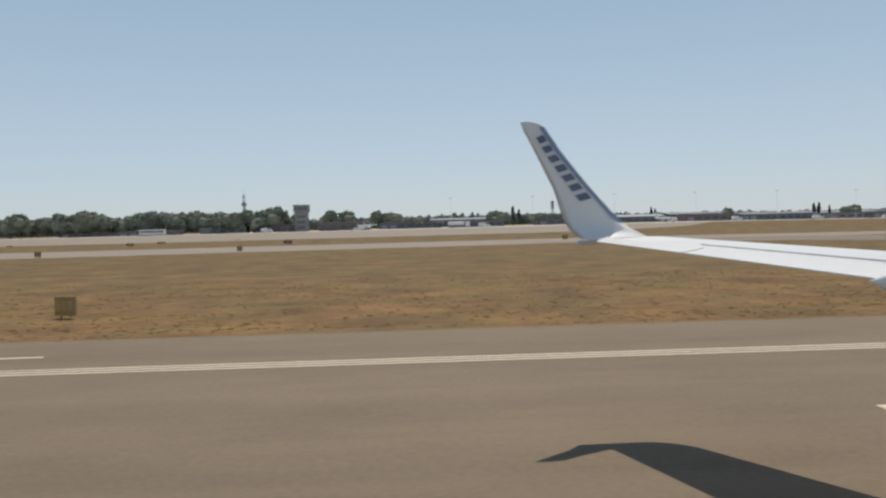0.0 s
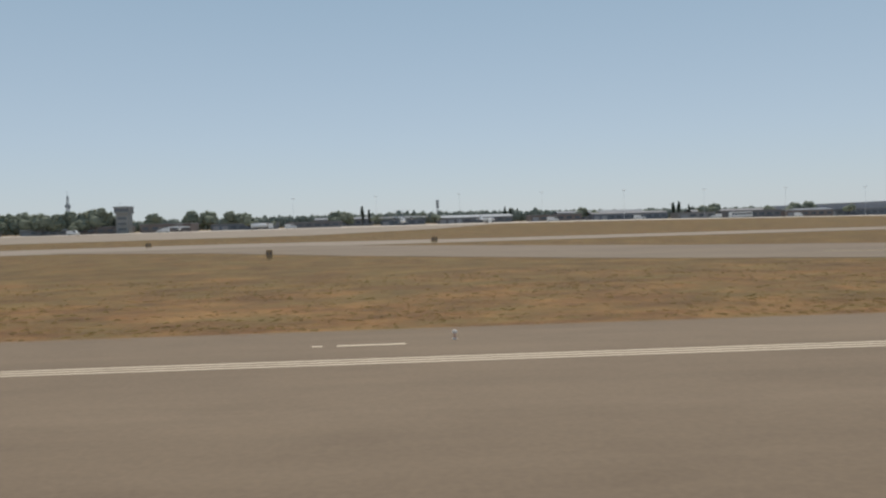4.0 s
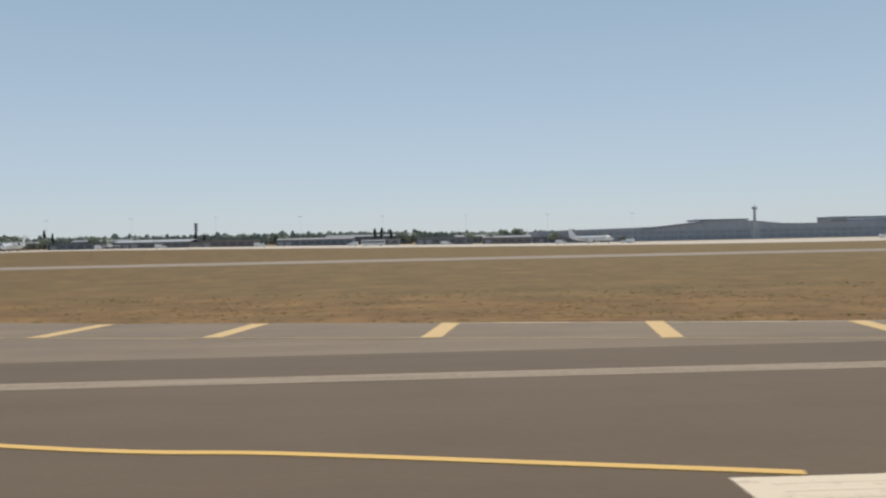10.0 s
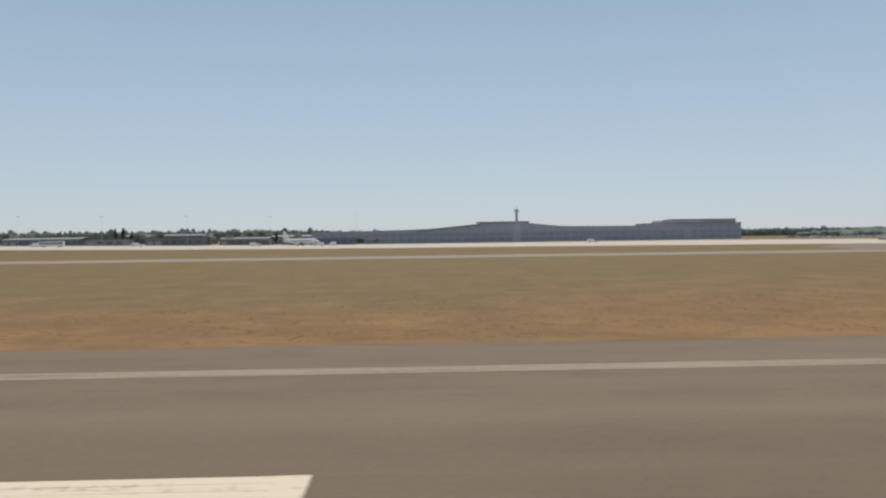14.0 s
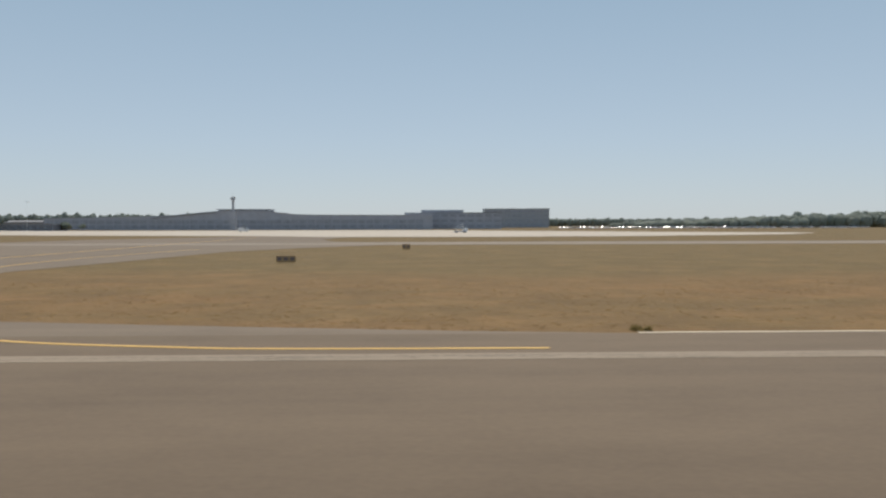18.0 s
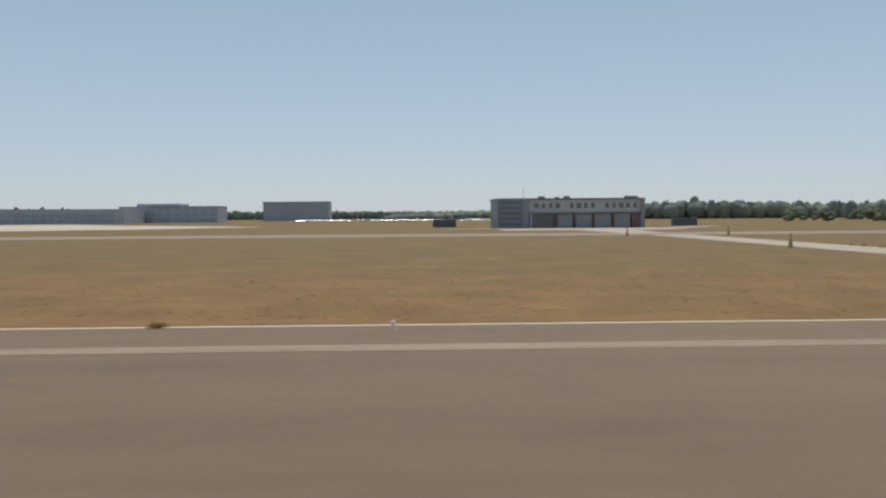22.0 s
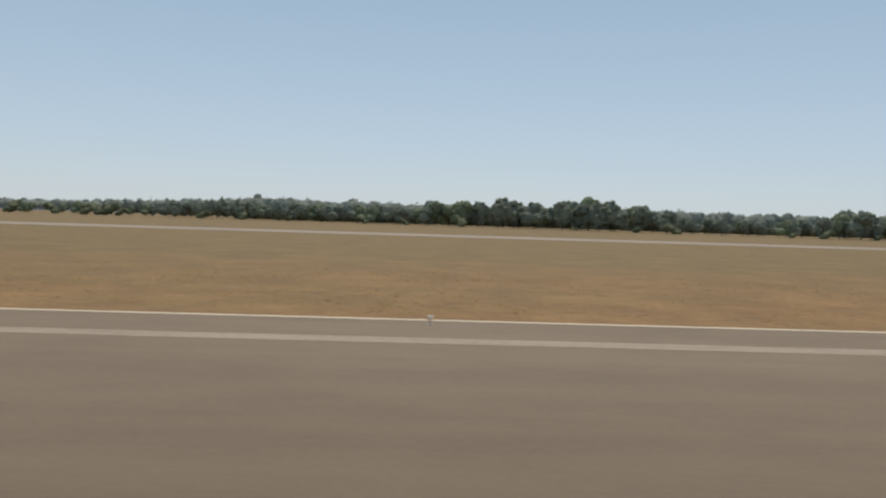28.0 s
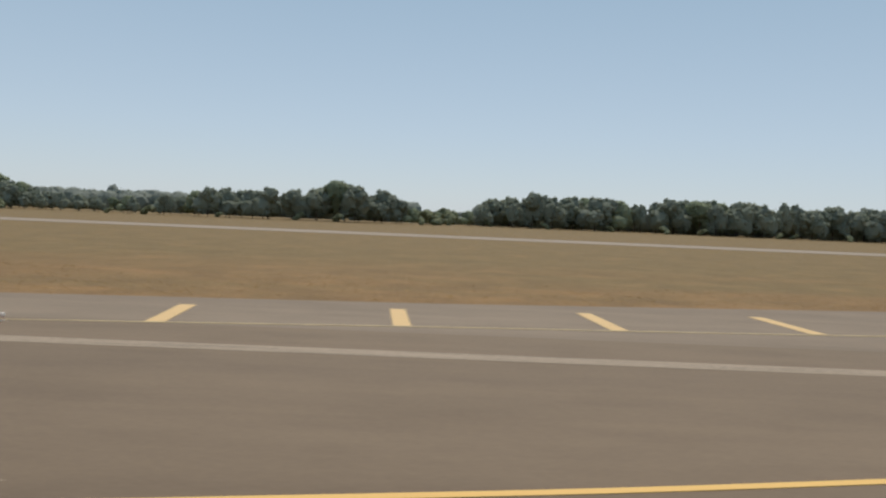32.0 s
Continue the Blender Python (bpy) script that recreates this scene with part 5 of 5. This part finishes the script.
def truck(x, y, rz, label, tank):
    r = thing("tank_truck" if tank else "bus", x, y, gz(x, y), rz, label, "truck" if tank else "bus", "apron trucks")
    if tank:
        bm = B()
        rod(bm, (-5.6, 0, 1.9), (1.9, 0, 1.9), 1.05, 1.05, 16)
        part("tank", bm, M_CARW, r, "white cylindrical tank", True)
        part("cab", box(B(), 2.4, 4.6, -1.2, 1.2, 0.6, 2.9, 0.12), M_CARW, r)
        part("windscreen", box(B(), 4.55, 4.66, -1.05, 1.05, 1.75, 2.65), M_GLASS, r)
        part("chassis", box(B(), -5.6, 4.2, -0.9, 0.9, 0.5, 0.95), M_RUBBER, r)
        wheels(r, (-4.6, -3.3, 3.4), 1.0, 0.5)
    else:
        part("body", box(B(), -6, 6, -1.35, 1.35, 0.45, 3.0, 0.12), M_CARW, r)
        for i in range(7):
            for s in (-1, 1):
                part("window", box(B(), -5.5 + i * 1.6, -4.2 + i * 1.6, s * 1.36 - 0.02, s * 1.36 + 0.02, 1.45, 2.5), M_GLASS, r)
        wheels(r, (-3.9, 3.9), 1.15, 0.5)
    return r


truck(21, 380, 4, "white tank truck parked on the old apron", True)
truck(262, 415, 8, "white airport bus parked on the old apron", False)
truck(-128, 396, 2, "pale bus parked in front of the trees", False)


def stairs_truck():
    r = thing("stairs_truck", 659, 356, 0.04, 20, "small white passenger-stairs truck standing on the apron", "stairs truck")
    part("cab", box(B(), 1.6, 3.0, -0.95, 0.95, 0.5, 2.1, 0.1), M_CARW, r)
    part("windscreen", box(B(), 2.96, 3.05, -0.8, 0.8, 1.35, 1.95), M_GLASS, r)
    part("chassis", box(B(), -3.0, 2.4, -0.9, 0.9, 0.45, 0.8), M_NAVY, r)
    for i in range(9):
        part("step", box(B(), -3.0 + i * 0.48, -2.5 + i * 0.48, -0.7, 0.7, 0.85 + i * 0.26, 0.93 + i * 0.26), M_CARW, r)
    for s in (-1, 1):
        part("handrail", rod(B(), (-3.0, s * 0.75, 1.8), (1.4, s * 0.75, 4.1), 0.06), M_CARW, r)
        part("strut", rod(B(), (0.9, s * 0.6, 0.7), (0.9, s * 0.6, 2.9), 0.08), M_CARW, r)
    wheels(r, (-2.0, 1.9), 0.85, 0.38)


stairs_truck()


def airliner(x, y, rz, L, label, high=False):
    """A parked aircraft with its nose along +x."""
    r = thing("parked_aircraft", x, y, gz(x, y) + 0.04, rz, label, "aircraft", "parked aircraft")
    R = L * 0.055
    cz = R + (1.1 if not high else 0.9)
    st = [(0.5, 0.02, -0.2), (0.485, 0.35, -0.15), (0.45, 0.72, -0.06), (0.39, 0.97, 0), (0.3, 1, 0), (-0.15, 1, 0), (-0.3, 0.85, 0.15), (-0.42, 0.5, 0.42), (-0.5, 0.14, 0.66)]
    bm = B()
    loft(bm, [[(L * u, R * k * math.cos(a), cz + R * dz + R * k * math.sin(a)) for a in np.linspace(0, 2 * math.pi, 17)[:-1]] for u, k, dz in st])
    part("fuselage", bm, M_CARW, r, soft=True)
    part("cockpit_window", box(B(), L * 0.44, L * 0.468, -R * 0.6, R * 0.6, cz + R * 0.30, cz + R * 0.62, 0.03), M_GLASS, r)
    for s in (-1, 1):
        part("window_row", box(B(), -L * 0.26, L * 0.34, s * R * 0.98 - 0.03, s * R * 0.98 + 0.03, cz + R * 0.15, cz + R * 0.32), M_GLASS, r)
        bm = B()
        sp, swp = L * 0.47, L * (0.06 if high else 0.17)
        z0 = cz + R * (1.0 if high else -0.55)
        z1 = z0 + (0.1 if high else L * 0.035)
        loft(bm, [[(L * 0.10, s * R * 0.4, z0), (-L * 0.07, s * R * 0.4, z0), (-L * 0.07, s * R * 0.4, z0 + 0.3), (L * 0.10, s * R * 0.4, z0 + (0.75 if high else 0.4))],
                  [(L * 0.02 - swp * 0.5, s * sp, z1), (-L * 0.03 - swp * 0.5, s * sp, z1), (-L * 0.03 - swp * 0.5, s * sp, z1 + 0.12), (L * 0.02 - swp * 0.5, s * sp, z1 + (0.38 if high else 0.12))]])
        part("wing", bm, M_CARW, r)
        ey = s * L * 0.16
        ez = z0 - (0.2 if high else 0.75)
        eng = part("engine", rod(B(), (-L * 0.02, ey, ez), (L * 0.12, ey, ez), L * 0.022, L * 0.026, 14), M_CARW, r, "engine pod", True)
        part("intake", rod(B(), (L * 0.12, ey, ez), (L * 0.122, ey, ez), L * 0.021, L * 0.021, 14), M_RUBBER, eng)
        bm = B()
        zt = cz + R * (0.6 if not high else 3.6)
        loft(bm, [[(-L * 0.40, s * R * 0.1, zt), (-L * 0.48, s * R * 0.1, zt), (-L * 0.48, s * R * 0.1, zt + 0.16), (-L * 0.40, s * R * 0.1, zt + 0.16)],
                  [(-L * 0.45, s * L * 0.17, zt + 0.25), (-L * 0.49, s * L * 0.17, zt + 0.25), (-L * 0.49, s * L * 0.17, zt + 0.33), (-L * 0.45, s * L * 0.17, zt + 0.33)]])
        part("tailplane", bm, M_CARW, r)
        part("main_leg", rod(B(), (-L * 0.02, s * L * 0.075, -0.02), (-L * 0.02, s * L * 0.075, cz - R * 0.4), 0.16), M_ALU, r)
        part("main_wheel", rod(B(), (-L * 0.02, s * L * 0.075 - 0.2, 0.5), (-L * 0.02, s * L * 0.075 + 0.2, 0.5), 0.5, 0.5, 14), M_RUBBER, r)
    bm = B()
    loft(bm, [[(-L * 0.33, -0.16, cz + R * 0.8), (-L * 0.33, 0.16, cz + R * 0.8), (-L * 0.49, 0.1, cz + R * 0.8), (-L * 0.49, -0.1, cz + R * 0.8)],
              [(-L * 0.45, -0.08, cz + R * 3.9), (-L * 0.45, 0.08, cz + R * 3.9), (-L * 0.52, 0.05, cz + R * 3.9), (-L * 0.52, -0.05, cz + R * 3.9)]])
    part("tail_fin", bm, M_CARW, r)
    part("nose_leg", rod(B(), (L * 0.38, 0, 0), (L * 0.38, 0, cz - R * 0.7), 0.1), M_ALU, r)
    part("nose_wheel", rod(B(), (L * 0.38, -0.15, 0.35), (L * 0.38, 0.15, 0.35), 0.35, 0.35, 12), M_RUBBER, r)
    return r


airliner(383, 452, -35, 27, "white airliner parked on the apron, seen from its side")
airliner(86, 402, -88, 26, "white high-winged transport aircraft parked nose-on at the old apron", True)
airliner(129, 412, -60, 13, "small white business jet parked at the old apron")
airliner(-24, 400, -70, 11, "small white light aircraft parked at the old apron", True)


# ---- dry grass tufts beside the pavement ----
def inside(poly, px, py):
    res = np.zeros(len(px), bool)
    n = len(poly)
    for i in range(n):
        (x0, y0), (x1, y1) = poly[i], poly[(i + 1) % n]
        c = ((y0 > py) != (y1 > py))
        res ^= c & (px < (x1 - x0) * (py - y0) / ((y1 - y0) if y1 != y0 else 1e-9) + x0)
    return res


def tufts(name, count, y0, y1, power, size, seed, label, x0=-70, x1=1680, tall=1.0, material=None):
    rng = np.random.default_rng(seed)
    px = rng.uniform(x0, x1, count)
    py = y0 + (y1 - y0) * rng.uniform(0, 1, count) ** power
    near = np.where(px < 209, 30.05 + 0.35 * np.sin(px * 0.9) * np.sin(px * 0.23), np.where((px > 474) & (px < 1366), 28.5, 29.3 + 0.2 * np.sin(px * 0.7)))
    clump = np.sin(px * 0.31 + 2 * np.sin(py * 0.6)) * np.sin(py * 0.9 + px * 0.05) + rng.normal(size=count) * 0.5
    ok = (py > near) & (clump > -0.1)
    for poly in (EXIT_A, LINK_B, PATCH_C, EXIT_D, [(905.2, 43), (914, 43), (914, 160), (905.2, 160)]):
        ok &= ~inside(poly, px, py)
    px, py = px[ok], py[ok]
    n = len(px)
    vs = np.zeros((n, 6, 3))
    for b in range(2):
        a = rng.uniform(0, 2 * math.pi, n)
        w = size * rng.uniform(0.5, 1.5, n)
        h = tall * size * rng.uniform(0.03, 0.12, n) * (1 if b else 0.8)
        vs[:, b * 3 + 0] = np.stack([px - w * np.cos(a), py - w * np.sin(a), np.full(n, -0.01)], 1)
        vs[:, b * 3 + 1] = np.stack([px + w * np.cos(a), py + w * np.sin(a), np.full(n, -0.01)], 1)
        vs[:, b * 3 + 2] = np.stack([px + rng.normal(size=n) * size * 0.3, py + rng.normal(size=n) * size * 0.3, h], 1)
    k = np.arange(n)[:, None] * 6
    fs = np.concatenate([k + np.array([0, 1, 2]), k + np.array([3, 4, 5])], 0)
    me = bpy.data.meshes.new(name)
    me.from_pydata((vs.reshape(-1, 3) * S).tolist(), [], fs.tolist())
    me.materials.append(material or M_TUFT)
    tagged(new(name, me), label, "grass", kind="stuff")


tufts("grass_tufts", 150000, 28.4, 55, 1.5, 0.20, 31, "short dry straw-coloured grass tufts beside the runway")
tufts("weed_tufts", 26000, 29.6, 62, 1.6, 0.24, 32, "green-brown weed clumps in the dry grass", -70, 330, 1.7, M_TUFT2)
tufts("weed_tufts", 22000, 28.6, 50, 1.8, 0.24, 33, "straw-brown weed clumps in the dry grass", 330, 1680, 0.9, M_TUFT3)


def weed_patch(x, y, wide, seed, material=None, label="brown-green weed clump grown over the pavement's edge"):
    """A clump of low weeds grown through the pavement's edge."""
    rng = np.random.default_rng(seed)
    n = 46
    p = np.stack([x + rng.normal(size=n) * wide * 0.4, y + rng.normal(size=n) * 0.14, np.full(n, 0.02)], 1)
    a = rng.uniform(0, 2 * math.pi, n)
    side = np.stack([np.cos(a), np.sin(a), np.zeros(n)], 1) * rng.uniform(0.05, 0.13, (n, 1))
    tip = p + np.stack([rng.normal(size=n) * 0.08, rng.normal(size=n) * 0.08, rng.uniform(0.07, 0.24, n)], 1)
    me = bpy.data.meshes.new("weeds")
    me.from_pydata((np.stack([p - side, p + side, tip], 1).reshape(-1, 3) * S).tolist(), [], np.arange(3 * n).reshape(-1, 3).tolist())
    me.materials.append(material or M_TUFT2)
    tagged(new("weeds", me), label, "weeds", "weeds at the pavement", "stuff")


for i, x in enumerate((518.6, 734.3, 852.8, 991.4, 1093, 1191, 1272, 1332)):
    weed_patch(x, 28.4, 0.42, 60 + i)
for i, (x, y) in enumerate(((918.9, 35.2), (919.5, 35.0), (918.3, 34.2), (924.7, 29.2), (649.1, 28.9), (172.6, 34.7), (175.0, 33.6), (178.5, 31.9))):
    weed_patch(x, y, 0.40, 80 + i)
for i in range(16):
    weed_patch(913.9 + 0.3 * (i % 3), 45.5 + 3.3 * i + (i * 7 % 5) * 0.5, 0.35, 100 + i, M_TUFT, "dry reddish grass tufts at the edge of the concrete road")


def verge(x0, x1, inner, ragged, seed, slab_end=28.35):
    """Grass creeping over the pavement's edge in an uneven line."""
    rng = np.random.default_rng(seed)
    n = int((x1 - x0) / 0.5)
    xs = np.linspace(x0, x1, n)
    walkline = np.zeros(n)
    for k in range(5):
        walkline += np.sin(xs * (0.35 * 1.9 ** k) + rng.uniform(0, 6)) * 0.5 / (k + 1)
    near = inner + ragged * (walkline * 0.5 + rng.normal(size=n) * 0.22)
    vs, fs = [], []
    for i in range(n):
        vs.append((xs[i] * S, near[i] * S, (0.0315 if near[i] < slab_end else 0.003) * S))
        vs.append((xs[i] * S, (inner + 0.9) * S, (0.0315 if inner + 0.9 < slab_end else 0.012) * S))
        vs.append((xs[i] * S, (inner + 2.4) * S, -0.01 * S))
        if i:
            a = 3 * i
            fs += [(a - 3, a, a + 1, a - 2), (a - 2, a + 1, a + 2, a - 1)]
    me = bpy.data.meshes.new("verge")
    me.from_pydata(vs, [], fs)
    me.materials.append(M_GRASS)
    tagged(new("verge", me), "ragged dry grass verge creeping over the asphalt", "grass", kind="structure")


verge(-300, 176, 29.9, 0.45, 1, 30.25)
verge(386, 468, 29.2, 0.45, 2, 29.3)
verge(1367, 1430, 29.6, 0.40, 3, 29.6)
verge(474, 541, 28.75, 0.14, 4)
verge(650, 892, 28.75, 0.14, 5)
verge(928, 1366, 28.75, 0.14, 6)

# scuffs on the runway
for x, y, w, d in ((897.0, 13.4, 1.3, 0.05), (898.6, 13.3, 0.5, 0.12), (754.5, 14.1, 0.5, 0.1), (739.0, 12.9, 0.7, 0.06), (283.2, 15.3, 0.2, 0.10), (1531.5, 10.2, 0.25, 0.12), (664, 20.5, 0.6, 0.06)):
    bm = B()
    prism(bm, [(x - w, y), (x, y - d), (x + w, y + d * 0.3), (x, y + d)], 0.02, LAY - 0.001)
    marking(bm, M_WORN, "pale scuff on the asphalt", "scuff")
bm = B()
ribbon(bm, curve([(920.7, 12.1), (920.8, 13.0), (920.9, 14.1), (921.0, 15.5)], 4), 0.03, 0.02, LAY - 0.001)
marking(bm, M_WORN, "pale curved scuff on the asphalt", "scuff")
bm = B()
ribbon(bm, curve([(1278.6, 23.3), (1279.1, 21.4), (1279.4, 18.7), (1279.5, 16.5)], 4), 0.10, 0.02, LAY - 0.001)
marking(bm, M_WORN, "pale scuff across the runway", "scuff")
# slabs of the concrete access road
bm = B()
box(bm, -1.91, 1.91, -2.43, 2.43, 0.0, 0.045)
slab_mesh = mesh_of("concrete_slab", bm, M_SLAB)
for i in range(22):
    for k in range(2):
        share("concrete_slab", slab_mesh, road, 909.55 + (k - 0.5) * 3.87, 46.05 + i * 4.88, 0.002 * ((i * 7 + k * 3) % 4), 0.0)
